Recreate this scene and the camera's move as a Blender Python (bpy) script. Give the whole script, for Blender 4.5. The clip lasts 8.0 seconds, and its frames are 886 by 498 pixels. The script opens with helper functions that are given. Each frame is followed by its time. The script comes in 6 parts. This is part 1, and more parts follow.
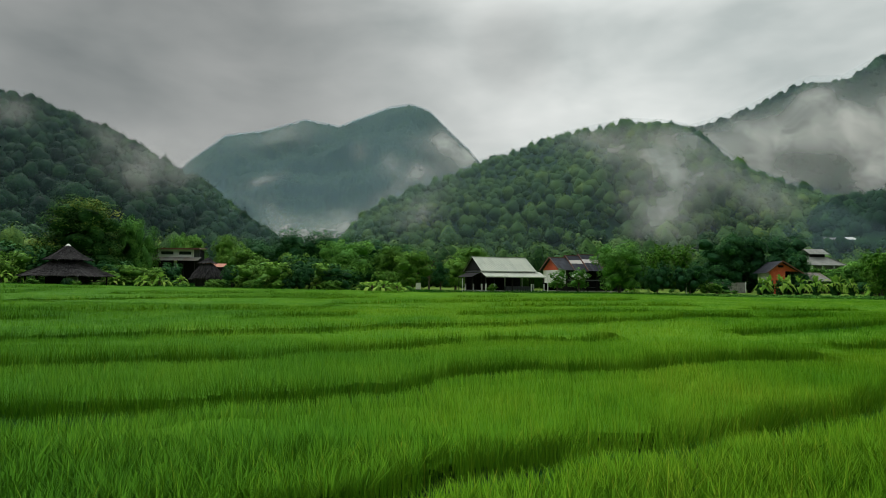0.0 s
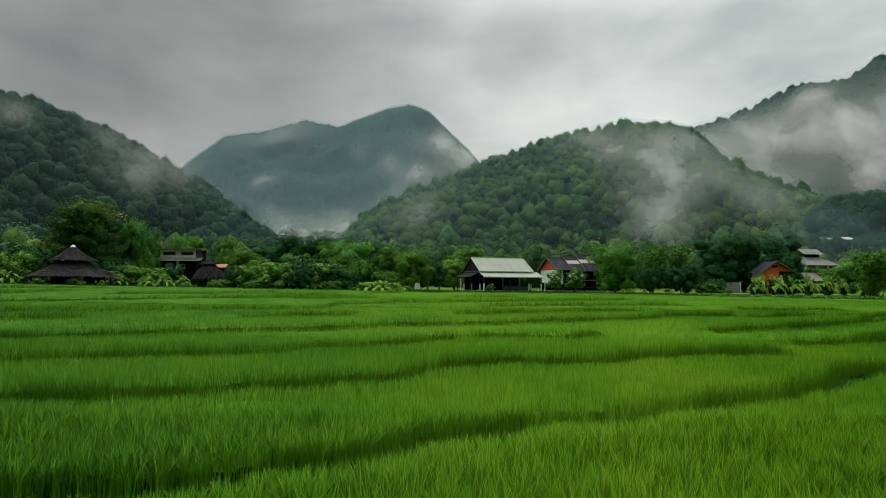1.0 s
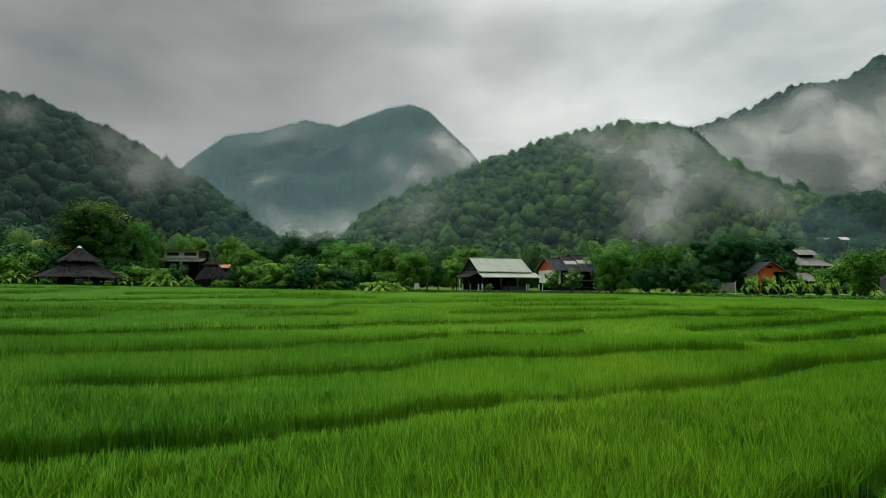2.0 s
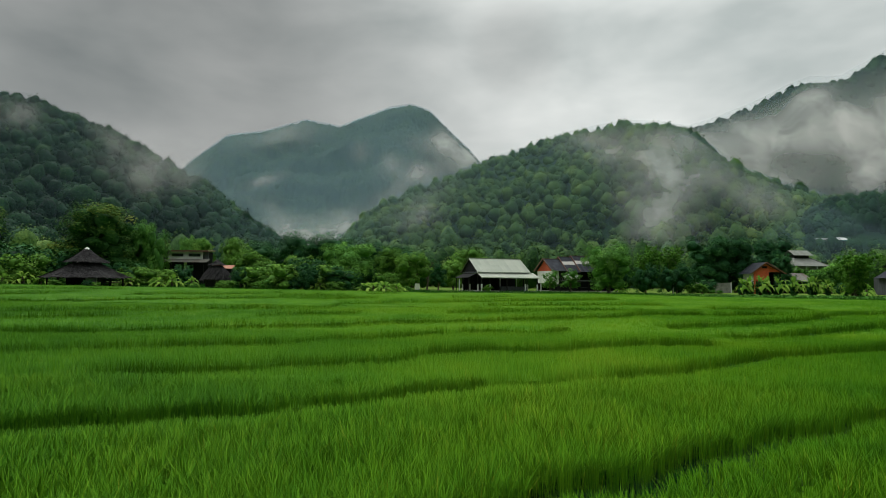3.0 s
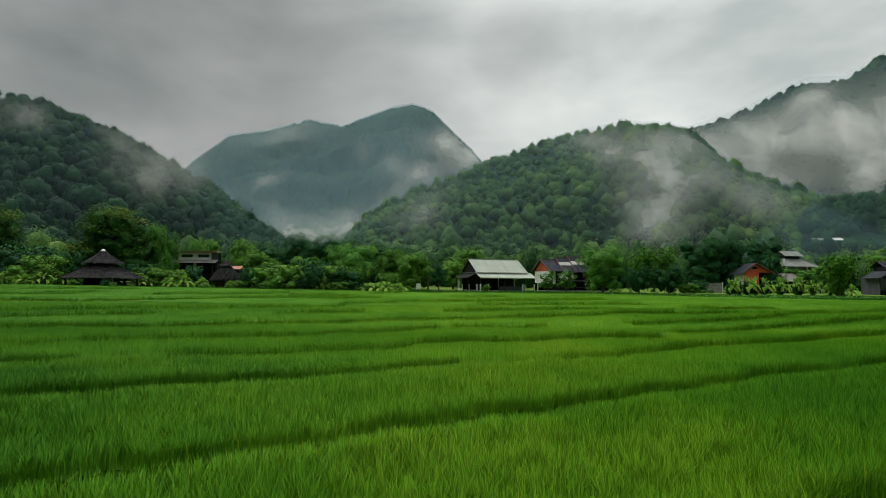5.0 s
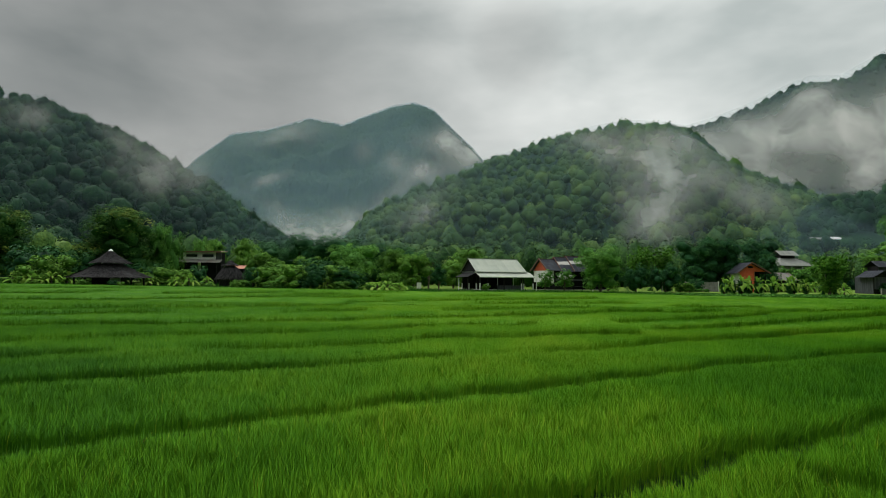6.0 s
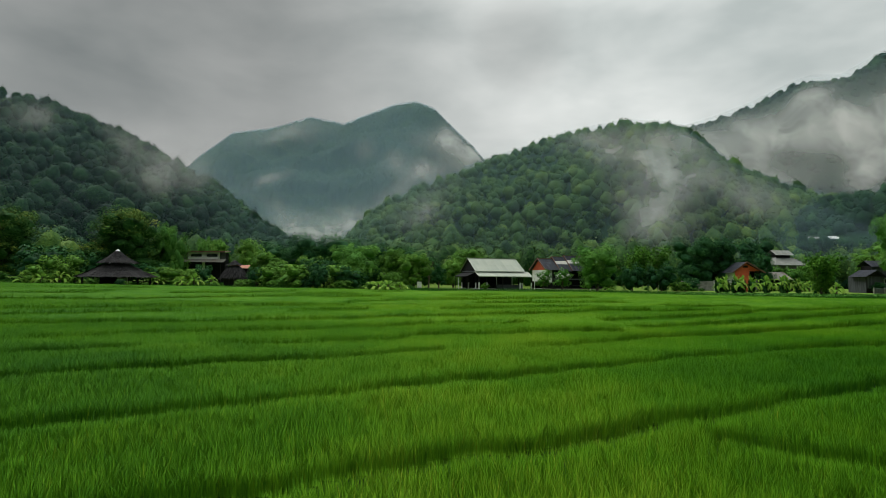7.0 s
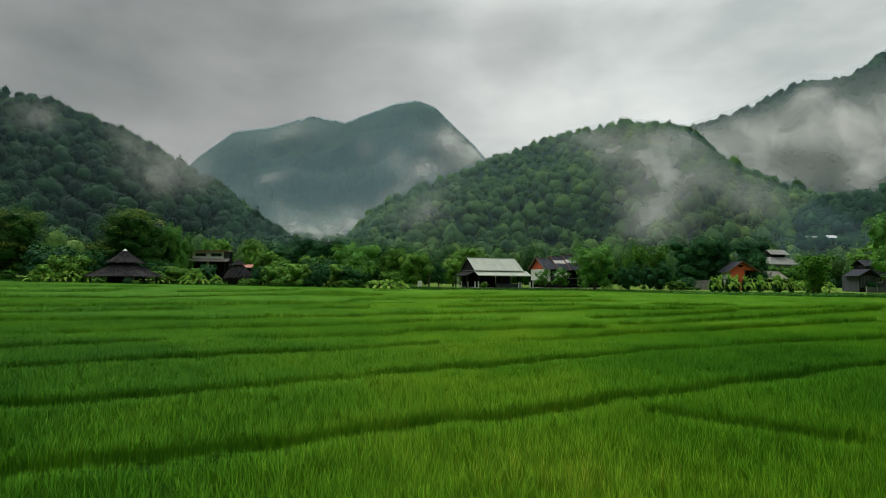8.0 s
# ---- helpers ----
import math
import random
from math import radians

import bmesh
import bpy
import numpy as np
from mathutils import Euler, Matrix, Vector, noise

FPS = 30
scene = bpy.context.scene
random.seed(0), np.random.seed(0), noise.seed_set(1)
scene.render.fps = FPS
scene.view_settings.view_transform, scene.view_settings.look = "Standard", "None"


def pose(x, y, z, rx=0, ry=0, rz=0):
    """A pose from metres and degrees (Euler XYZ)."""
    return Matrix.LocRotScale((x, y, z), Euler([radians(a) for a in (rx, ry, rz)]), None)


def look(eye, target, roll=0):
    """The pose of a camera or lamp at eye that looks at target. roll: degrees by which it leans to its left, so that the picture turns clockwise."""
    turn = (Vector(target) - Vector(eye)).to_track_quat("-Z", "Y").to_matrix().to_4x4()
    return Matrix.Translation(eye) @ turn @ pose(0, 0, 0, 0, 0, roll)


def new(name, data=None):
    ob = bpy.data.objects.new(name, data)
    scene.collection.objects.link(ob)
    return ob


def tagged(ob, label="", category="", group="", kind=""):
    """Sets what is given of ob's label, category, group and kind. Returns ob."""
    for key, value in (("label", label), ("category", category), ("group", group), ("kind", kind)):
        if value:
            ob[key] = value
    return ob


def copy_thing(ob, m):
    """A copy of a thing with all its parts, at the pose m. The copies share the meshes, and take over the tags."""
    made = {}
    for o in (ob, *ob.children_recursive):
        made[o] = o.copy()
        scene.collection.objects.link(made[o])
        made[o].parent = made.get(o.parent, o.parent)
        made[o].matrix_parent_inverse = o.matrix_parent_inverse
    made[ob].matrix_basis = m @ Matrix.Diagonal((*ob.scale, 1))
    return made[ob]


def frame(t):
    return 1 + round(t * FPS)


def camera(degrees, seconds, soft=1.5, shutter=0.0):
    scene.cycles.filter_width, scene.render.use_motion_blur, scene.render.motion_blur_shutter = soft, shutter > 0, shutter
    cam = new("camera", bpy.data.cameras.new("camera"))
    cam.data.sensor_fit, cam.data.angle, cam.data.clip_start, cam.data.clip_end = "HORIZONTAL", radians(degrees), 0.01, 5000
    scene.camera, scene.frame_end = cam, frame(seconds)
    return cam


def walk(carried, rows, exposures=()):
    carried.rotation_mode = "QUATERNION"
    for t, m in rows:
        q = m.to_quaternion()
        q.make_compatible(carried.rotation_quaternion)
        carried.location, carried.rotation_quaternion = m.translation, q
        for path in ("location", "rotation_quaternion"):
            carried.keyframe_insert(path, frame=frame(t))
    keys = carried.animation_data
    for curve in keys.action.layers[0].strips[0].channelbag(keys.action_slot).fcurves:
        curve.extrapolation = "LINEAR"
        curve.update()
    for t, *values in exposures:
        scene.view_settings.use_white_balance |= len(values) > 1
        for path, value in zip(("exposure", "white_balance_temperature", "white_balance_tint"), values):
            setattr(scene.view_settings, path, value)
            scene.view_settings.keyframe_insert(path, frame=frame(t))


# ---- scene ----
cam = camera(75.6, 8.0, soft=0.9)
METRES, EYE, TILT, LEAN, TURN = 14.1, 1.95, 0.0, 0.0, 0.0
ROWS = [
    (0.0, 0.0, 0.0, 0.0, -0.03, 3.44, -0.58),
    (0.5, 0.0059, -0.0472, 0.0025, -0.05, 3.43, -0.56),
    (1.0, 0.0118, -0.0961, 0.0044, -0.07, 3.41, -0.55),
    (1.5, 0.0182, -0.1519, 0.0073, -0.07, 3.38, -0.55),
    (3.0, 0.0358, -0.3267, 0.0143, 0.04, 3.38, -0.54),
    (3.5, 0.0424, -0.3922, 0.0167, 0.1, 3.39, -0.54),
    (4.0, 0.0488, -0.4547, 0.0195, 0.15, 3.4, -0.56),
    (4.5, 0.0557, -0.5234, 0.0223, 0.2, 3.36, -0.56),
    (6.0, 0.0757, -0.7178, 0.0313, 0.37, 3.17, -0.54),
    (6.5, 0.0838, -0.7886, 0.0353, 0.42, 3.1, -0.54),
    (7.0, 0.092, -0.8546, 0.0394, 0.47, 3.04, -0.54),
    (7.5, 0.1013, -0.9261, 0.0433, 0.53, 2.98, -0.54),
    (8.0, 0.1101, -0.9927, 0.0462, 0.59, 2.9, -0.55),
]
walk(cam, [(t, pose(0, 0, EYE, TILT, LEAN, TURN) @ pose(METRES * x, METRES * y, METRES * z, 90 + pitch, roll, yaw)) for t, x, y, z, yaw, pitch, roll in ROWS])

# ---------- light ----------
SUN_EL, SUN_AZ = 50.0, -38.0     # the sun hides behind the cloud, beyond the dark hill
world = bpy.data.worlds.new("overcast_sky")
scene.world = world
world.use_nodes = True
wn, wl = world.node_tree.nodes, world.node_tree.links
for nd in list(wn):
    wn.remove(nd)


def wnode(kind, **kw):
    nd = wn.new(kind)
    for k, v in kw.items():
        nd.inputs[k].default_value = v
    return nd


w_out, w_bg = wn.new("ShaderNodeOutputWorld"), wn.new("ShaderNodeBackground")
w_sky = wn.new("ShaderNodeTexSky")
w_sky.sky_type, w_sky.sun_disc = "NISHITA", False
w_sky.sun_elevation, w_sky.sun_rotation = radians(SUN_EL), radians(SUN_AZ)
w_co, w_sep = wn.new("ShaderNodeTexCoord"), wn.new("ShaderNodeSeparateXYZ")
w_map = wn.new("ShaderNodeMapping")
w_map.inputs["Scale"].default_value = (1.0, 1.0, 2.2)
w_map.inputs["Rotation"].default_value = (0.0, radians(14), 0.0)
w_n1 = wnode("ShaderNodeTexNoise", Scale=2.0, Detail=4.0, Roughness=0.45, Distortion=0.2)
w_n2 = wnode("ShaderNodeTexNoise", Scale=4.6, Detail=4.0, Roughness=0.5, Distortion=0.2)
w_mixn = wn.new("ShaderNodeMix")
w_mixn.inputs[0].default_value = 0.38
w_ramp = wn.new("ShaderNodeValToRGB")
w_ramp.color_ramp.elements[0].position, w_ramp.color_ramp.elements[0].color = 0.36, (0.49, 0.54, 0.525, 1)
w_ramp.color_ramp.elements[1].position, w_ramp.color_ramp.elements[1].color = 0.66, (0.975, 1.0, 0.965, 1)
# a broad brighter region towards the hidden sun, and the overcast zenith above
w_dot = wn.new("ShaderNodeVectorMath")
w_dot.operation = "DOT_PRODUCT"
saz, sel = radians(40), radians(22)
w_dot.inputs[1].default_value = (math.sin(saz) * math.cos(sel), math.cos(saz) * math.cos(sel), math.sin(sel))
w_glow = wn.new("ShaderNodeMapRange")
w_glow.interpolation_type = "SMOOTHSTEP"
for k, v in (("From Min", 0.56), ("From Max", 1.0), ("To Min", 0.56), ("To Max", 1.46)):
    w_glow.inputs[k].default_value = v
w_zen = wn.new("ShaderNodeMapRange")
w_zen.interpolation_type = "SMOOTHSTEP"
for k, v in (("From Min", 0.40), ("From Max", 0.95), ("To Min", 1.0), ("To Max", 4.9)):
    w_zen.inputs[k].default_value = v
w_mul = wn.new("ShaderNodeMath")
w_mul.operation = "MULTIPLY"
w_scale = wn.new("ShaderNodeVectorMath")
w_scale.operation = "SCALE"
w_lvl = wn.new("ShaderNodeVectorMath")
w_lvl.operation = "SCALE"
w_lvl.inputs["Scale"].default_value = 6.8
w_mix = wn.new("ShaderNodeMix")
w_mix.data_type = "RGBA"
w_mix.inputs[0].default_value = 0.97
wl.new(w_co.outputs["Generated"], w_map.inputs["Vector"])
wl.new(w_map.outputs[0], w_n1.inputs["Vector"])
wl.new(w_map.outputs[0], w_n2.inputs["Vector"])
wl.new(w_n1.outputs["Fac"], w_mixn.inputs[2])
wl.new(w_n2.outputs["Fac"], w_mixn.inputs[3])
wl.new(w_mixn.outputs[0], w_ramp.inputs[0])
wl.new(w_co.outputs["Generated"], w_dot.inputs[0])
wl.new(w_dot.outputs["Value"], w_glow.inputs["Value"])
wl.new(w_co.outputs["Generated"], w_sep.inputs[0])
wl.new(w_sep.outputs["Z"], w_zen.inputs["Value"])
# one darker scud of cloud over the valley's end
w_scud, w_dim, w_both = wn.new("ShaderNodeVectorMath"), wn.new("ShaderNodeMapRange"), wn.new("ShaderNodeMath")
w_scud.operation, w_dim.interpolation_type, w_both.operation = "DOT_PRODUCT", "SMOOTHSTEP", "MULTIPLY"
w_scud.inputs[1].default_value = Vector((0.125, 1.0, 0.42)).normalized()
for k, v in (("From Min", 0.9955), ("From Max", 1.0), ("To Min", 1.0), ("To Max", 0.80)):
    w_dim.inputs[k].default_value = v
wl.new(w_co.outputs["Generated"], w_scud.inputs[0])
wl.new(w_scud.outputs["Value"], w_dim.inputs["Value"])
wl.new(w_glow.outputs[0], w_both.inputs[0])
wl.new(w_dim.outputs[0], w_both.inputs[1])
wl.new(w_both.outputs[0], w_mul.inputs[0])
wl.new(w_zen.outputs[0], w_mul.inputs[1])
wl.new(w_ramp.outputs[0], w_scale.inputs[0])
wl.new(w_mul.outputs[0], w_scale.inputs["Scale"])
wl.new(w_scale.outputs[0], w_lvl.inputs[0])
wl.new(w_sky.outputs[0], w_mix.inputs[6])
wl.new(w_lvl.outputs[0], w_mix.inputs[7])
wl.new(w_mix.outputs[2], w_bg.inputs["Color"])
w_bg.inputs["Strength"].default_value = 0.10
wl.new(w_bg.outputs[0], w_out.inputs["Surface"])

sun = new("sun", bpy.data.lights.new("sun", "SUN"))
sun.data.energy, sun.data.angle, sun.data.color = 2.3, radians(25), (1.0, 0.985, 0.94)
az, el = radians(SUN_AZ), radians(SUN_EL)
sun.matrix_world = look((0, 0, 300), (-300 * math.sin(az) * math.cos(el), -300 * math.cos(az) * math.cos(el), 300 - 300 * math.sin(el)))

# ---------- materials ----------


def material(name, colours, rough=0.8, scale=3.0, detail=5.0, bump=0.0, bump_scale=30.0, metal=0.0, translucent=0.0, tint=0.0,
             big=0.0, big_scale=0.15, stretch=(1, 1, 1), spec=0.5, own=0.0, deep=0.1):
    """Noise between colours; tint: share of the mesh's own per-piece value; own: share of the object's random value; big: share of a large patchy noise."""
    m = bpy.data.materials.new(name)
    m.use_nodes = True
    n, l = m.node_tree.nodes, m.node_tree.links
    b, out = n["Principled BSDF"], n["Material Output"]
    b.inputs["Roughness"].default_value, b.inputs["Metallic"].default_value = rough, metal
    b.inputs["Specular IOR Level"].default_value = spec
    co, mp = n.new("ShaderNodeTexCoord"), n.new("ShaderNodeMapping")
    mp.inputs["Scale"].default_value = stretch
    l.new(co.outputs["Object"], mp.inputs["Vector"])
    nz = n.new("ShaderNodeTexNoise")
    nz.inputs["Scale"].default_value, nz.inputs["Detail"].default_value, nz.inputs["Roughness"].default_value = scale, detail, 0.6
    l.new(mp.outputs[0], nz.inputs["Vector"])
    value = nz.outputs["Fac"]

    def blend(a, c, share):
        mx = n.new("ShaderNodeMix")
        mx.inputs[0].default_value = share
        l.new(a, mx.inputs[2])
        l.new(c, mx.inputs[3])
        return mx.outputs[0]

    if big:
        nb = n.new("ShaderNodeTexNoise")
        nb.inputs["Scale"].default_value, nb.inputs["Detail"].default_value = big_scale, 4.0
        l.new(co.outputs["Object"], nb.inputs["Vector"])
        value = blend(value, nb.outputs["Fac"], big)
    if tint:
        at = n.new("ShaderNodeAttribute")
        at.attribute_name = "tint"
        value = blend(value, at.outputs["Fac"], tint)
    if own:
        oi = n.new("ShaderNodeObjectInfo")
        value = blend(value, oi.outputs["Random"], own)
    ramp = n.new("ShaderNodeValToRGB")
    e = ramp.color_ramp.elements
    lo, hi = 0.28, 0.72
    for i, c in enumerate(colours):
        p = lo + (hi - lo) * i / max(1, len(colours) - 1)
        if i < 2:
            e[i].position = p
        else:
            e.new(p)
        e[i].color = (*c, 1)
    l.new(value, ramp.inputs[0])
    l.new(ramp.outputs[0], b.inputs["Base Color"])
    if bump:
        nb2, bp = n.new("ShaderNodeTexNoise"), n.new("ShaderNodeBump")
        nb2.inputs["Scale"].default_value, nb2.inputs["Detail"].default_value = bump_scale, 6.0
        l.new(mp.outputs[0], nb2.inputs["Vector"])
        bp.inputs["Strength"].default_value, bp.inputs["Distance"].default_value = bump, deep
        l.new(nb2.outputs["Fac"], bp.inputs["Height"])
        l.new(bp.outputs[0], b.inputs["Normal"])
    if translucent:
        tr, ms = n.new("ShaderNodeBsdfTranslucent"), n.new("ShaderNodeMixShader")
        l.new(ramp.outputs[0], tr.inputs["Color"])
        ms.inputs[0].default_value = translucent
        l.new(b.outputs[0], ms.inputs[1])
        l.new(tr.outputs[0], ms.inputs[2])
        l.new(ms.outputs[0], out.inputs["Surface"])
    return m


def leaf(name, colours, translucent=0.08, tint=0.6, **kw):
    return material(name, colours, rough=0.7, spec=0.03, translucent=translucent, tint=tint, **kw)


RICE = leaf("rice_leaf", [(0.0225, 0.1080, 0.0034), (0.0580, 0.1880, 0.0048), (0.1130, 0.2600, 0.0080), (0.2400, 0.3050, 0.0200)], 0.16, 0.45, scale=0.35, big=0.3, big_scale=0.06)
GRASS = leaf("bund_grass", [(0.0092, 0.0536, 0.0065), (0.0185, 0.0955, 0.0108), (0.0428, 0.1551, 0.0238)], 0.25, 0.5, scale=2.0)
# near-black mud: the shade in the gaps is put into its colour
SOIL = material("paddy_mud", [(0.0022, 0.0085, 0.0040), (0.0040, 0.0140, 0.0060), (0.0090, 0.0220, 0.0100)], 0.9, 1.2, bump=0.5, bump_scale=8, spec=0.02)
LAWN = material("village_grass_ground", [(0.065, 0.12, 0.015), (0.11, 0.20, 0.022), (0.17, 0.23, 0.05)], 0.9, 0.6, big=0.4, big_scale=0.05, bump=0.6, bump_scale=6, spec=0.08)
# dim and lit copies of one forest leaf; the hills' light is in the colour
FOREST_SHADE = leaf("shaded_forest_leaf", [(0.004, 0.018, 0.010), (0.010, 0.040, 0.018), (0.024, 0.074, 0.026), (0.058, 0.125, 0.036)], 0.06, 0.46, scale=1.3, detail=5.0, bump=0.8, bump_scale=1.5, deep=0.6)
FOREST_SUN = leaf("sunlit_forest_leaf", [(0.014, 0.044, 0.016), (0.038, 0.096, 0.026), (0.084, 0.166, 0.036), (0.170, 0.255, 0.052)], 0.06, 0.46, scale=1.3, detail=5.0, bump=0.8, bump_scale=1.5, deep=0.6)
FOREST_FLOOR = material("forest_floor", [(0.005, 0.020, 0.010), (0.014, 0.044, 0.018)], 0.95, 0.1, spec=0.04)
LEAF_MID = leaf("broad_leaf_green", [(0.028, 0.096, 0.021), (0.092, 0.252, 0.042), (0.220, 0.470, 0.078)], tint=0.5, scale=3.0, detail=3.0, own=0.12, bump=0.8, bump_scale=3.0, deep=0.25)
LEAF_DARK = leaf("broad_leaf_dark", [(0.010, 0.042, 0.018), (0.034, 0.122, 0.040), (0.095, 0.255, 0.066)], tint=0.5, scale=3.0, detail=3.0, own=0.12, bump=0.8, bump_scale=3.0, deep=0.25)
LEAF_LIGHT = leaf("broad_leaf_light", [(0.040, 0.112, 0.018), (0.114, 0.266, 0.037), (0.230, 0.430, 0.070)], tint=0.5, scale=3.0, detail=3.0, own=0.12, bump=0.8, bump_scale=3.0, deep=0.25)
LEAF_GOLD = leaf("broad_leaf_golden", [(0.012, 0.050, 0.014), (0.040, 0.122, 0.024), (0.084, 0.190, 0.032), (0.250, 0.290, 0.045)], tint=0.6, scale=2.5, detail=3.0, bump=0.8, bump_scale=3.0, deep=0.25)
BAMBOO = leaf("bamboo_leaf", [(0.0450, 0.1361, 0.0172), (0.0900, 0.2382, 0.0269), (0.1650, 0.3572, 0.0428)], tint=0.5, scale=3.0, own=0.12)
BANANA = leaf("banana_leaf", [(0.08, 0.19, 0.024), (0.17, 0.35, 0.045), (0.33, 0.48, 0.09)], 0.35, 0.35, scale=1.2, own=0.3)
DRY_LEAF = leaf("dry_leaf", [(0.05, 0.04, 0.018), (0.11, 0.085, 0.035), (0.18, 0.15, 0.06)], 0.15, 0.5, scale=2.0)
BARK = material("bark", [(0.035, 0.028, 0.02), (0.085, 0.07, 0.052), (0.15, 0.13, 0.10)], 0.95, 6, bump=0.6, bump_scale=14, stretch=(1, 1, 0.3))
THATCH = material("weathered_thatch", [(0.0150, 0.0139, 0.0152), (0.0360, 0.0344, 0.0361), (0.0713, 0.0689, 0.0703)], 1.0, 2.2, tint=0.5, bump=0.7, bump_scale=30, spec=0.1)
TIN = material("pale_green_tin", [(0.25, 0.285, 0.235), (0.32, 0.355, 0.295), (0.38, 0.405, 0.34)], 0.7, 0.9, own=0.25, spec=0.25, bump=0.15, bump_scale=5, stretch=(1, 0.25, 0.25))
TIN_RUST = material("rusty_tin", [(0.1260, 0.1310, 0.1163), (0.1890, 0.1940, 0.1721), (0.1440, 0.0970, 0.0698)], 0.65, 1.4, own=0.3, stretch=(1, 0.3, 0.3), bump=0.2, bump_scale=8, spec=0.12)
TIN_RED = material("rust_red_tin", [(0.13, 0.045, 0.032), (0.24, 0.09, 0.06), (0.32, 0.26, 0.22)], 0.7, 1.4, own=0.3, stretch=(1, 0.3, 0.3), bump=0.2, bump_scale=8, spec=0.15)
TILE_DARK = material("dark_roof_tile", [(0.0210, 0.0225, 0.0272), (0.0364, 0.0405, 0.0510), (0.0595, 0.0645, 0.0782)], 0.85, 1.6, own=0.25, bump=0.3, bump_scale=12, spec=0.12)
TILE_GREY = material("grey_roof_sheet", [(0.13, 0.14, 0.125), (0.185, 0.195, 0.172), (0.23, 0.24, 0.21)], 0.7, 1.2, own=0.2, bump=0.2, bump_scale=10)
TILE_PALE = material("pale_roof_sheet", [(0.34, 0.32, 0.29), (0.46, 0.44, 0.40), (0.52, 0.50, 0.46)], 0.7, 1.5, own=0.2)
TILE_RED = material("red_brown_roof", [(0.09, 0.04, 0.03), (0.15, 0.065, 0.045), (0.21, 0.10, 0.07)], 0.8, 2.0, own=0.2)
TERRACOTTA = material("terracotta_tile", [(0.30, 0.11, 0.06), (0.42, 0.17, 0.10), (0.50, 0.24, 0.15)], 0.8, 2.0, own=0.2)
BARGE = material("red_brown_board", [(0.078, 0.0338, 0.024), (0.13, 0.0562, 0.036), (0.169, 0.0825, 0.056)], 0.75, 3.0, stretch=(1, 1, 0.4))
ORANGE = material("orange_wall_paint", [(0.4200, 0.0638, 0.0238), (0.5460, 0.0900, 0.0333), (0.6090, 0.1200, 0.0570)], 0.8, 1.5, bump=0.15, bump_scale=20)
WHITE = material("white_wall_paint", [(0.58, 0.59, 0.56), (0.74, 0.75, 0.72), (0.80, 0.80, 0.78)], 0.8, 1.8, big=0.3, big_scale=0.6, bump=0.1, bump_scale=25)
CONCRETE = material("stained_concrete", [(0.15, 0.15, 0.135), (0.27, 0.265, 0.245), (0.36, 0.35, 0.325)], 0.9, 1.6, bump=0.3, bump_scale=18)
POST_WHITE = material("white_painted_post", [(0.50, 0.52, 0.50), (0.68, 0.70, 0.68)], 0.8, 4.0)
WOOD_DARK = material("dark_wood", [(0.006, 0.006, 0.006), (0.013, 0.013, 0.013), (0.026, 0.025, 0.024)], 0.85, 3.0, stretch=(1, 1, 0.15), own=0.3, bump=0.3, bump_scale=10, spec=0.15)
WOOD_GREY = material("grey_weathered_wood", [(0.040, 0.045, 0.048), (0.070, 0.078, 0.084), (0.105, 0.115, 0.120)], 0.9, 3.0, stretch=(1, 1, 0.15), own=0.3, bump=0.3, bump_scale=10, spec=0.15)
TEAL = material("teal_paint", [(0.02, 0.13, 0.12), (0.04, 0.2, 0.18)], 0.7, 2.0)
# near-black: shade inside and under roofs is put into this colour
DARK_IN = material("dark_interior", [(0.004, 0.005, 0.006), (0.010, 0.011, 0.012)], 0.9, 2.0, spec=0.15)
FLOWER = material("white_petal", [(0.7, 0.7, 0.66), (0.82, 0.82, 0.78)], 0.7, 4.0)
GLASS = material("dark_window_glass", [(0.02, 0.025, 0.025), (0.03, 0.035, 0.035)], 0.08, 1.0, spec=0.6)
# the bluish base colour carries part of the distance haze
FAR_FOREST = material("hazed_distant_forest", [(0.005, 0.016, 0.014), (0.018, 0.044, 0.030), (0.052, 0.100, 0.052)], 0.95, 0.11, detail=8.0, big=0.35, big_scale=0.006, tint=0.35, spec=0.03)



def vapour(name, colour):
    """Thin scattering vapour whose thickness is the mesh's own veil_weight."""
    m = bpy.data.materials.new(name)
    m.use_nodes = True
    n, l = m.node_tree.nodes, m.node_tree.links
    n.remove(n["Principled BSDF"])
    at, tr, df, tl = (n.new("ShaderNode" + k) for k in ("Attribute", "BsdfTransparent", "BsdfDiffuse", "BsdfTranslucent"))
    at.attribute_name = "veil_weight"
    df.inputs["Color"].default_value = tl.inputs["Color"].default_value = (*colour, 1)
    half, mix = n.new("ShaderNodeMixShader"), n.new("ShaderNodeMixShader")
    half.inputs[0].default_value = 0.3
    l.new(df.outputs[0], half.inputs[1])
    l.new(tl.outputs[0], half.inputs[2])
    l.new(at.outputs["Fac"], mix.inputs[0])
    l.new(tr.outputs[0], mix.inputs[1])
    l.new(half.outputs[0], mix.inputs[2])
    l.new(mix.outputs[0], n["Material Output"].inputs["Surface"])
    return m


MIST = vapour("thin_mist", (0.58, 0.58, 0.55))
# the blue of distant air is put into this colour, for haze sheets
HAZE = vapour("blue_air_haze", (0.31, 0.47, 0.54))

# ---------- mesh helpers ----------


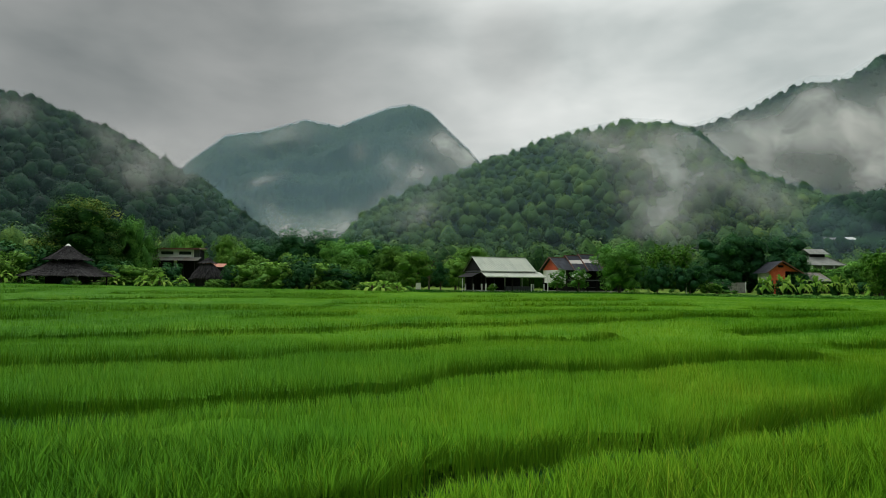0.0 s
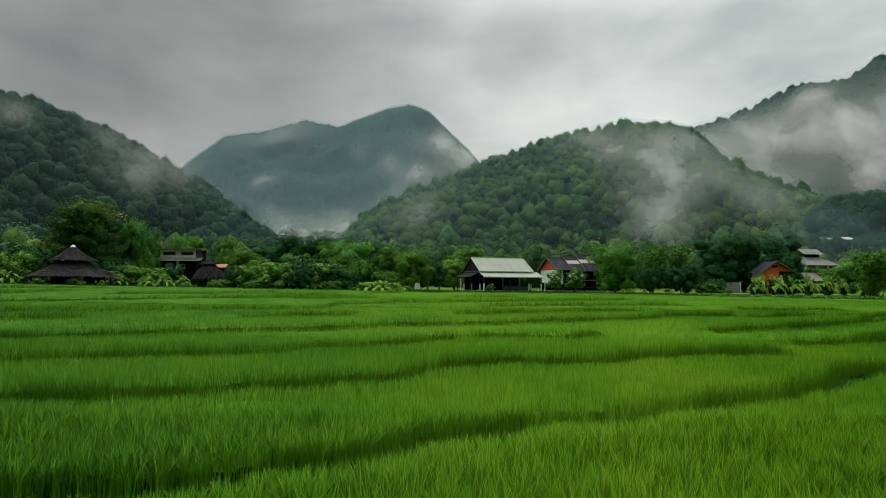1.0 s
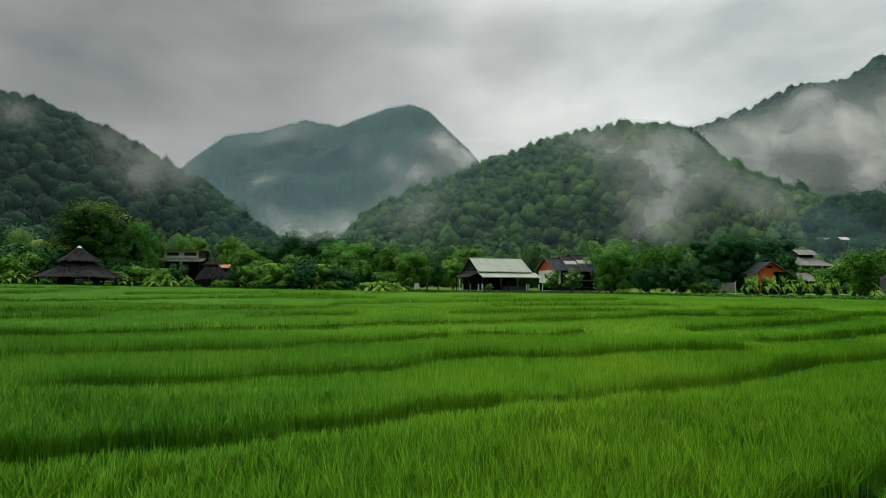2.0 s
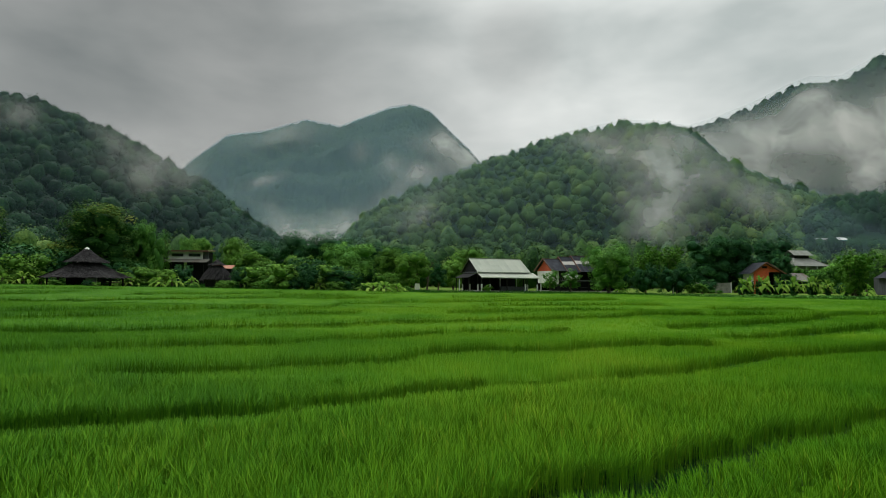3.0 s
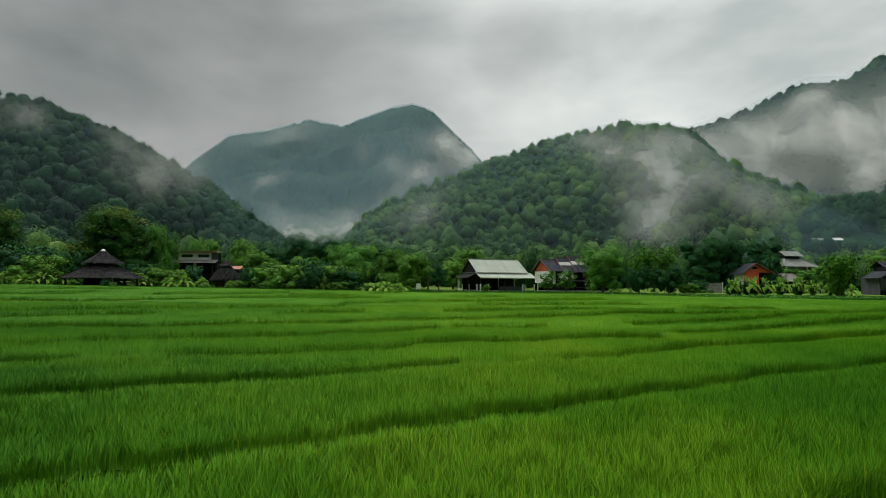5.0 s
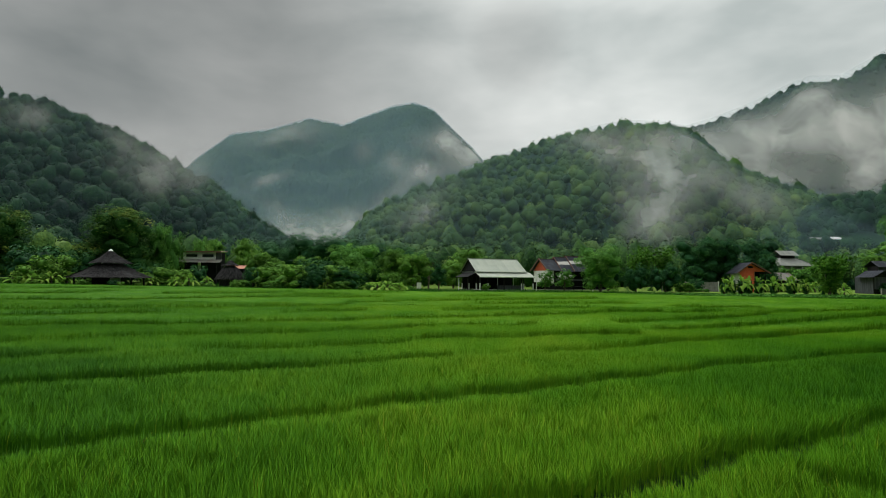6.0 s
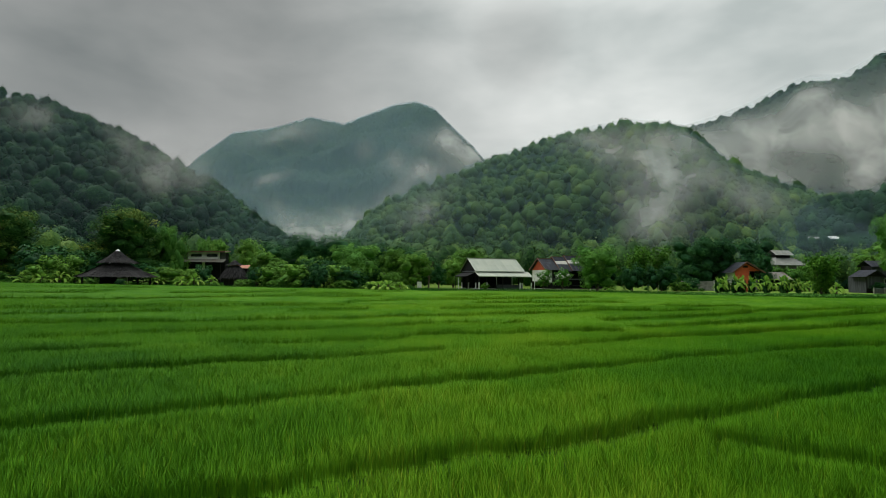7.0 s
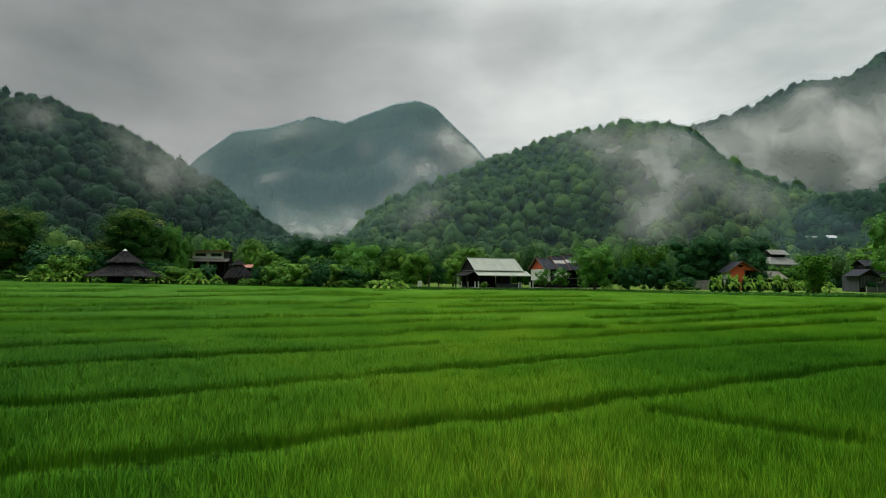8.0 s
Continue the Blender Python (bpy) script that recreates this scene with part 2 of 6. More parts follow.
def solid(name, v, quads=None, tris=None, mat=None, values=None, key="tint", smooth=False, normals=None):
    """A mesh from arrays of corners, quads and triangles; values: one number a corner."""
    me = bpy.data.meshes.new(name)
    loops, starts, at = [], [], 0
    for f, k in ((quads, 4), (tris, 3)):
        if f is not None and len(f):
            f = np.asarray(f, dtype=np.int32)
            loops.append(f.ravel())
            starts.append(at + np.arange(len(f), dtype=np.int32) * k)
            at += f.size
    loops, starts = np.concatenate(loops), np.concatenate(starts)
    me.vertices.add(len(v))
    me.vertices.foreach_set("co", np.ascontiguousarray(v, dtype=np.float32).ravel())
    me.loops.add(len(loops))
    me.loops.foreach_set("vertex_index", loops)
    me.polygons.add(len(starts))
    me.polygons.foreach_set("loop_start", starts)
    if smooth:
        me.polygons.foreach_set("use_smooth", np.ones(len(starts), dtype=bool))
    if values is not None:
        at_ = me.attributes.new(key, "FLOAT", "POINT")
        at_.data.foreach_set("value", np.ascontiguousarray(values, dtype=np.float32))
    me.update(calc_edges=True)
    if normals is not None:
        # soft shading: leaves take the light of the rounded mass that they clothe
        me.attributes.new("custom_normal", "FLOAT_VECTOR", "POINT").data.foreach_set("vector", np.ascontiguousarray(normals, dtype=np.float32).ravel())
    if mat:
        me.materials.append(mat)
    return me


def thing(name, label, category, group="", kind="", at=(0, 0, 0), turn=0.0):
    ob = new(name)
    ob.empty_display_size = 0.3
    ob.matrix_basis = pose(*at, 0, 0, turn)
    return tagged(ob, label, category, group, kind)


def part(name, bm, mat, parent, label=""):
    """Links a bmesh (or a mesh) as one mesh object under a thing or a part."""
    if isinstance(bm, bmesh.types.BMesh):
        me = bpy.data.meshes.new(name)
        bmesh.ops.recalc_face_normals(bm, faces=bm.faces)
        bm.to_mesh(me)
        bm.free()
    else:
        me = bm
    if mat and not me.materials:
        me.materials.append(mat)
    ob = new(name, me)
    ob.parent = parent
    if label:
        ob["label"] = label
    return ob


def box(x0, x1, y0, y1, z0, z1, bm=None, bevel=0.0):
    b = bm or bmesh.new()
    vs = [b.verts.new((x, y, z)) for z in (z0, z1) for x, y in ((x0, y0), (x1, y0), (x1, y1), (x0, y1))]
    fs = [b.faces.new([vs[i] for i in f]) for f in ((3, 2, 1, 0), (4, 5, 6, 7), (0, 1, 5, 4), (1, 2, 6, 5), (2, 3, 7, 6), (3, 0, 4, 7))]
    if bevel:
        bmesh.ops.bevel(b, geom=list({e for f in fs for e in f.edges}), offset=bevel, segments=1, affect="EDGES")
    return b


def beam(a, c, w, h=None, bm=None):
    """A square bar from a to c."""
    b = bm or bmesh.new()
    a, c, h = Vector(a), Vector(c), h or w
    d = (c - a).normalized()
    s = d.cross(Vector((0, 0, 1)) if abs(d.z) < 0.95 else Vector((0, 1, 0))).normalized() * w / 2
    u = s.cross(d).normalized() * h / 2
    r = [[b.verts.new(p + i * s + j * u) for i, j in ((-1, -1), (1, -1), (1, 1), (-1, 1))] for p in (a, c)]
    b.faces.new(r[0][::-1])
    b.faces.new(r[1])
    for i in range(4):
        b.faces.new((r[0][i], r[0][(i + 1) % 4], r[1][(i + 1) % 4], r[1][i]))
    return b


def tube(points, radii, sides=7, bm=None):
    """A tapered round limb along points."""
    b = bm or bmesh.new()
    pts = [Vector(p) for p in points]
    rings = []
    for i, p in enumerate(pts):
        d = (pts[min(i + 1, len(pts) - 1)] - pts[max(i - 1, 0)]).normalized()
        s = d.cross(Vector((0.13, 0.97, 0.2))).normalized()
        u = s.cross(d)
        rings.append([b.verts.new(p + radii[i] * (math.cos(k * math.tau / sides) * s + math.sin(k * math.tau / sides) * u)) for k in range(sides)])
    for r0, r1 in zip(rings, rings[1:]):
        for k in range(sides):
            b.faces.new((r0[k], r0[(k + 1) % sides], r1[(k + 1) % sides], r1[k]))
    b.faces.new(rings[-1])
    b.faces.new(rings[0][::-1])
    return b


def slab(corners, thick):
    """A sheet of that thickness under a quadrilateral of corners."""
    b = bmesh.new()
    top = [Vector(c) for c in corners]
    n = (top[1] - top[0]).cross(top[3] - top[0]).normalized()
    if n.z < 0:
        n = -n
    a = [b.verts.new(c) for c in top]
    d = [b.verts.new(c - thick * n) for c in top]
    b.faces.new(a)
    b.faces.new(d[::-1])
    for i in range(4):
        b.faces.new((a[i], d[i], d[(i + 1) % 4], a[(i + 1) % 4]))
    return b


def prism(points, y0, y1):
    """A wall of outline points (x, z), from y0 to y1."""
    b = bmesh.new()
    f = [b.verts.new((x, y0, z)) for x, z in points]
    k = [b.verts.new((x, y1, z)) for x, z in points]
    b.faces.new(f)
    b.faces.new(k[::-1])
    for i in range(len(points)):
        j = (i + 1) % len(points)
        b.faces.new((f[i], k[i], k[j], f[j]))
    return b


def ribbed(w, l, pitch=0.25, rise=0.05, name="sheet"):
    """A ribbed roofing sheet w wide (x) and l long (down -y), lying in z = 0."""
    n = max(2, round(w / pitch))
    xs, zs = [], []
    for i in range(n):
        x = i * w / n
        for f, z in ((0.0, 0), (0.30, 0), (0.42, 1), (0.62, 1), (0.74, 0)):
            xs.append(x + f * w / n)
            zs.append(z * rise)
    xs.append(w)
    zs.append(0)
    k = len(xs)
    v = np.array([(x, y, z + d) for y, d in ((0, 0.0), (-l, 0.0)) for x, z in zip(xs, zs)])
    q = [(i, i + 1, k + i + 1, k + i) for i in range(k - 1)]
    return solid(name, v, quads=q)


def lay_sheets(parent, name, p0, p1, p2, mat, width=0.9, rows=1, label="", pitch=0.3, rise=0.045, jig=0.006, seed=1):
    """Roofing sheets on the slope whose upper edge runs from p0 to p1, its lower edge from p2 on; each sheet is a piece of its own."""
    rng = random.Random(seed)
    p0, p1, p2 = Vector(p0), Vector(p1), Vector(p2)
    along, down = p1 - p0, p2 - p0
    n = max(1, round(along.length / width))
    w, l = along.length / n, down.length / rows
    me = ribbed(w * 1.02, l * 1.04, pitch, rise, name)
    me.materials.append(mat)
    ex, ey = along.normalized(), -down.normalized()
    ez = ex.cross(ey)
    rot = Matrix((ex, ey, ez)).transposed().to_4x4()
    for r in range(rows):
        for i in range(n):
            o = p0 + ex * w * i + down * (r / rows) + ez * (0.012 + 0.012 * (rows - r) + jig * rng.random())
            ob = new(name, me)
            ob.parent = parent
            ob.matrix_basis = Matrix.Translation(o) @ rot @ Matrix.Rotation((rng.random() - 0.5) * jig, 4, "Z")
            if label:
                ob["label"] = label


def unit(a):
    return a / np.maximum(np.linalg.norm(a, axis=-1, keepdims=True), 1e-9)


def cards(p, nrm, size, rng, aspect=0.6, curl=0.15):
    """Small folded leaf sprays at p, facing nrm: four corners each."""
    n = len(p)
    a = unit(np.cross(nrm, rng.normal(size=(n, 3))))
    b = np.cross(nrm, a)
    s = size[:, None]
    return np.stack([p + a * s * 0.55 - nrm * s * curl, p + b * s * 0.5 * aspect, p - a * s * 0.45 - nrm * s * curl, p - b * s * 0.5 * aspect], axis=1)


def crown_cloud(lobes, n, size, rng, aspect=0.6, inner=0.05, low=-0.55, droop=0.0, loose=0.42, tufts=12):
    """Leaf sprays in tufts over a heap of lobes (centre, radii): corners (n, 4, 3) and a tint a spray."""
    c = np.array([q[0] for q in lobes], dtype=float)
    r = np.array([q[1] for q in lobes], dtype=float)
    m = tufts * len(lobes)
    own = np.repeat(np.arange(len(lobes)), tufts)
    d = unit(rng.normal(size=(m, 3)))
    d[:, 2] = np.where(d[:, 2] < low, -d[:, 2], d[:, 2])
    tc = c[own] + r[own] * d * (0.72 + 0.26 * rng.random(m))[:, None]
    tr = r[own] * (0.26 + 0.20 * rng.random(m))[:, None]
    area = tr[:, 0] * tr[:, 2]
    pick = rng.choice(m, size=n, p=area / area.sum())
    e = unit(rng.normal(size=(n, 3)) + 0.5 * d[pick] + np.array([0, 0, 0.25]))
    reach = np.where(rng.random(n) < inner, 0.2 + 0.5 * rng.random(n), 0.75 + 0.45 * rng.random(n))
    p = tc[pick] + tr[pick] * e * reach[:, None]
    nrm = unit(0.6 * e + loose * rng.normal(size=(n, 3)) + np.array([0, 0, 0.45 - droop]))
    tint = 0.32 * rng.random(len(lobes))[own][pick] + 0.42 * rng.random(m)[pick] + 0.26 * rng.random(n)
    mid_ = c.mean(axis=0)
    soft_ = unit(0.55 * unit((p - c[own][pick]) / r[own][pick]) + 0.30 * unit(p - mid_) + 0.45 * e + np.array([0, 0, 0.22]) + 0.26 * rng.normal(size=(n, 3)))
    q = cards(p, unit(nrm + 0.5 * soft_), size * (0.7 + 0.6 * rng.random(n)), rng, aspect)
    turn = (np.cross(q[:, 1] - q[:, 0], q[:, 2] - q[:, 0]) * soft_).sum(axis=-1) < 0
    q[turn] = q[turn][:, ::-1]
    return q, tint, soft_


def quad_mesh(name, v, tint, mat, nrm=None):
    n = len(v)
    return solid(name, v.reshape(-1, 3), quads=np.arange(4 * n).reshape(n, 4), mat=mat, values=np.repeat(tint, 4), normals=None if nrm is None else np.repeat(nrm, 4, axis=0))


def ball(sub):
    """A subdivided octahedron: corners and triangles."""
    v = [(1, 0, 0), (-1, 0, 0), (0, 1, 0), (0, -1, 0), (0, 0, 1), (0, 0, -1)]
    f = [(0, 2, 4), (2, 1, 4), (1, 3, 4), (3, 0, 4), (2, 0, 5), (1, 2, 5), (3, 1, 5), (0, 3, 5)]
    for _ in range(sub):
        mids, out = {}, []

        def mid(i, j):
            k = (min(i, j), max(i, j))
            if k not in mids:
                mids[k] = len(v)
                v.append(tuple(unit(np.array(v[i]) + np.array(v[j]))))
            return mids[k]

        for a, b, c in f:
            ab, bc, ca = mid(a, b), mid(b, c), mid(c, a)
            out += [(a, ab, ca), (ab, b, bc), (ca, bc, c), (ab, bc, ca)]
        f = out
    return np.array(v), np.array(f)


BALLS = {s: ball(s) for s in (1, 2)}


def masses(lobes, rng, sub, scale=0.9, rough=0.1):
    """Uneven rounded masses, one for each lobe: corners, triangles, a tint and a normal a corner."""
    v0, f0 = BALLS[sub]
    V, F, T, N = [], [], [], []
    for i, (c, r) in enumerate(lobes):
        bump = 1 + rough * rng.normal(size=len(v0))
        V.append(np.array(c) + v0 * np.array(r) * scale * bump[:, None])
        F.append(f0 + i * len(v0))
        # low tint: shade within a crown is put into its inner mass
        T.append(0.1 * rng.random(len(v0)))
        N.append(unit(v0 / np.array(r) + 0.2 * rng.normal(size=v0.shape) * 1.0))
    return np.concatenate(V), np.concatenate(F), np.concatenate(T), np.concatenate(N)


def leafy(name, v, tint, nrm, mv, mf, mt, mn, mat):
    """One mesh of leaf sprays v (n, 4, 3) over rounded masses."""
    n = len(v)
    return solid(name, np.concatenate([v.reshape(-1, 3), mv]), np.arange(4 * n).reshape(n, 4), mf + 4 * n, mat, np.concatenate([np.repeat(tint, 4), mt]),
                 normals=np.concatenate([np.repeat(nrm, 4, axis=0), mn]))


def fbm(x, y, seed=0, octaves=4):
    """Cheap smooth noise from -1 to 1 or so, on arrays."""
    rng = np.random.default_rng(seed)
    out, amp, tot, f = np.zeros_like(np.asarray(x, dtype=float)), 1.0, 0.0, 1.0
    for _ in range(octaves):
        for _ in range(4):
            a, ph = rng.random() * math.tau, rng.random() * math.tau
            out = out + amp * 0.45 * np.sin(f * (x * math.cos(a) + y * math.sin(a)) + ph + 1.3 * np.sin(f * 0.6 * (y * math.cos(a) - x * math.sin(a)) + 2 * ph))
        tot += amp
        amp *= 0.55
        f *= 2.05
    return out / tot


# ---------- ground ----------


def ground_z(x, y):
    yy = np.clip(y, 0, 115)
    return 0.0065 * yy + 0.013 * np.clip(-x, 0, 90) * np.clip(yy / 75, 0, 1.2)


def axis(*stretches):
    return np.unique(np.concatenate([np.arange(a, b, s) for a, b, s in stretches]))


gx = axis((-4000, -400, 600), (-400, -100, 30), (-100, 100, 2), (100, 400, 30), (400, 4001, 600))
gy = axis((-4000, -400, 600), (-400, -40, 30), (-40, 140, 2), (140, 500, 30), (500, 4401, 650))
GX, GY = np.meshgrid(gx, gy)
GZ = ground_z(GX, GY) + 0.03 * fbm(GX * 0.8, GY * 0.8, 3)
nx, ny = len(gx), len(gy)
idx = np.arange(nx * ny).reshape(ny, nx)
gq = np.stack([idx[:-1, :-1], idx[:-1, 1:], idx[1:, 1:], idx[1:, :-1]], axis=-1).reshape(-1, 4)
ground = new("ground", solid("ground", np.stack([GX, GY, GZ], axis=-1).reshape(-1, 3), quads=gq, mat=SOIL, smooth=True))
ground.data.materials.append(LAWN)
mid_y = (GY[:-1, :-1] + GY[1:, 1:]) / 2
mid_x = (GX[:-1, :-1] + GX[1:, 1:]) / 2
FIELD_END = lambda x: np.interp(x, [-90, -60, -30, -5, 5, 22, 32, 45, 60, 90], [74, 69, 72, 73, 75, 74, 68, 60, 56, 56])
lawn = ((mid_y > FIELD_END(mid_x) + 2) | (np.abs(mid_x) > 100) | (mid_y < -60)).astype(np.int32).ravel()
ground.data.polygons.foreach_set("material_index", lawn)
tagged(ground, "flat valley floor, muddy under the rice and grassy by the village", "ground", kind="structure")

# ---------- rice paddies ----------
BUNDS = []


def bund(width, *pts):
    """A low wet gap between two plots; pts: its near edge, in x order."""
    BUNDS.append((width, np.array(pts, dtype=float)))


bund(1.2, (-8.5, -9.7), (-3.1, -7.2), (-0.6, -5.9), (1.5, -4.8), (3.5, -3.8), (4.9, -3), (7.5, -1.3), (9.3, -0.2), (13.1, 2.2), (20, 5.1))
bund(1.3, (-12, -6.7), (-5.5, -4.1), (-2.6, -2.3), (-0.6, -0.9), (1.4, 0.4), (3.1, 1.6), (5, 2.8), (7.7, 4.5), (9.9, 5.6), (14.3, 8.1), (18.5, 9.2), (26, 12.8))
bund(0.9, (4.9, -3.7), (5.9, -4.5), (6.6, -5), (7.6, -5.7))
bund(1.1, (7, -8.9), (8.2, -8.1), (12, -5.6))
bund(1.4, (-14.0, -2.4), (-9.4, -0.4), (-6.1, 1.6), (-5.5, 2.0), (-4.9, 2.5), (-4.1, 2.9), (-3.2, 3.2), (-2.3, 3.5), (-1.3, 4.2), (-0.2, 4.8), (1.3, 5.6), (3.8, 6.9), (5.4, 7.7), (7.8, 9.3), (8.8, 10.2), (9.8, 10.9), (10.8, 11.1), (12.1, 11.5), (13.9, 12.4), (17.4, 14.4), (27.0, 19.7))
bund(1.5, (-14.3, 2.1), (-9.0, 5.3), (-7.7, 6.2), (-6.3, 6.9), (-3.5, 7.7), (-2.1, 8.3), (-0.6, 9.1), (0.3, 10.4), (1.9, 11.2), (3.8, 11.3), (5.9, 12.5), (7.0, 13.0))
bund(2.6, (7.0, 12.8), (7.9, 12.7), (9.2, 12.8))
bund(1.5, (-18.1, 5.5), (-11.9, 9.0), (-11.3, 9.3), (-10.1, 10.0), (-8.8, 10.8), (-7.2, 11.1), (-5.5, 11.7), (-4.1, 11.9), (-3.0, 13.1), (-1.0, 14.2), (0.7, 15.3))
bund(1.4, (1.0, 15.8), (2.7, 16.5), (4.1, 16.1), (5.0, 17.3), (5.6, 18.2))
bund(1.7, (-22.9, 11.5), (-15.5, 13.6), (-13.7, 14.1), (-11.9, 14.6), (-10.1, 15.4), (-8.2, 16.2), (-6.2, 17.4), (-4.9, 18.2), (-2.8, 19.2), (-1.6, 20.1), (0.7, 21.2), (2.6, 21.9), (5.7, 23.2), (7.5, 24.8), (11.3, 26.9), (12.2, 27.5))
bund(3.0, (12.2, 27.5), (14.0, 27.8), (16.4, 28.7))
bund(1.4, (9.8, 19.2), (13.7, 21.1), (16.1, 22.5), (20.0, 25.1), (23.0, 28.0))
bund(1.4, (10.2, 15.1), (12.1, 15.4), (13.8, 16.5), (16.1, 18.1), (18.3, 19.6), (20.5, 20.8), (24.5, 23.6), (36.4, 31.3))
bund(1.6, (22.3, 29.1), (25.6, 29.5), (31.2, 32.2), (45.2, 37.1))
bund(1.2, (16.1, 28.1), (18.9, 28.5), (21.9, 28.4))
bund(1.3, (-29.0, 14.9), (-20.1, 19.5), (-18.2, 20.7), (-14.9, 22.2))
bund(1.4, (-8.9, 23.6), (-7.1, 25.0), (-4.1, 26.2))
bund(1.5, (-33.2, 19.3), (-23.3, 23.6), (-19.6, 25.1), (-17.1, 26.3), (-13.7, 27.8))
bund(1.3, (-13.5, 28.6), (-9.7, 29.6), (-6.2, 30.7))
bund(2.4, (-27.1, 35.3), (-24.1, 35.5), (-21.0, 38.8))
bund(1.3, (-43.6, 31.5), (-31.2, 33.7), (-28.7, 33.7), (-26.6, 34.5))
bund(1.2, (-21.2, 39.9), (-17.0, 43.0), (-12.6, 45.1))
bund(1.6, (-39.2, 48.2), (-36.1, 50.2), (-34.9, 53.0))
bund(1.2, (-53.6, 35.5), (-38.8, 43.4), (-37.0, 44.4), (-34.3, 45.8))
bund(1.6, (-28.4, 47.5), (-23.6, 50.3), (-18.4, 55.6))
bund(2.6, (-19.0, 57.4), (-17.8, 58.2))
bund(1.3, (-15.8, 51.3), (-9.0, 51.7))
bund(2.0, (-12.3, 45.3), (-10.9, 46.0))
bund(1.5, (-10.3, 44.8), (-5.7, 48.6))
bund(1.2, (-7.2, 36.0), (-3.2, 39.5))
bund(2.2, (-3.2, 40.6), (0.6, 42.0), (6.7, 45.9), (12.6, 48.8), (17.9, 51.6))
bund(1.2, (1.3, 53.7), (8.0, 57.7))
bund(1.4, (3.5, 36.5), (10.5, 38.9), (17.8, 40.4))
bund(2.0, (2.5, 30.8), (2.9, 30.9))
bund(1.2, (0.7, 27.9), (8.9, 31.3), (13.9, 32.8))
bund(1.5, (19.4, 35.3), (22.6, 35.1), (26.8, 35.8))
bund(1.2, (-8.7, 62.5), (-4.8, 68.3))
bund(1.3, (-65.5, 45.0), (-47.8, 55.0), (-43.8, 58.2), (-37.0, 61.1))


def gap_depth(x, y):
    """Metres to the next gap towards the village (0 inside a gap) and whether a place lies in a gap."""
    inside, ahead, behind = np.zeros(x.shape, bool), np.full(x.shape, 9.0), np.full(x.shape, 9.0)
    for w, p in BUNDS:
        ok = (x > p[0, 0]) & (x < p[-1, 0])
        yb_ = np.interp(x, p[:, 0], p[:, 1]) + 0.09 * np.sin(x * 1.7) + 0.08 * np.sin(x * 4.1 + 1)
        yb_ = yb_ - np.interp(yb_, [-1, 2, 4, 12], [0.0, 0.15, 0.25, 0.0])
        d = y - yb_
        ww = w * (0.8 + 0.25 * np.sin(x * 0.9 + w * 9)) * np.interp(y, [-5, 5, 14, 24], [0.24, 0.28, 0.48, 0.8])
        inside |= ok & (d > 0) & (d < ww)
        ahead = np.where(ok & (d <= 0), np.minimum(ahead, -d), ahead)
        behind = np.where(ok & (d >= ww), np.minimum(behind, d - ww), behind)
    return inside, ahead, behind


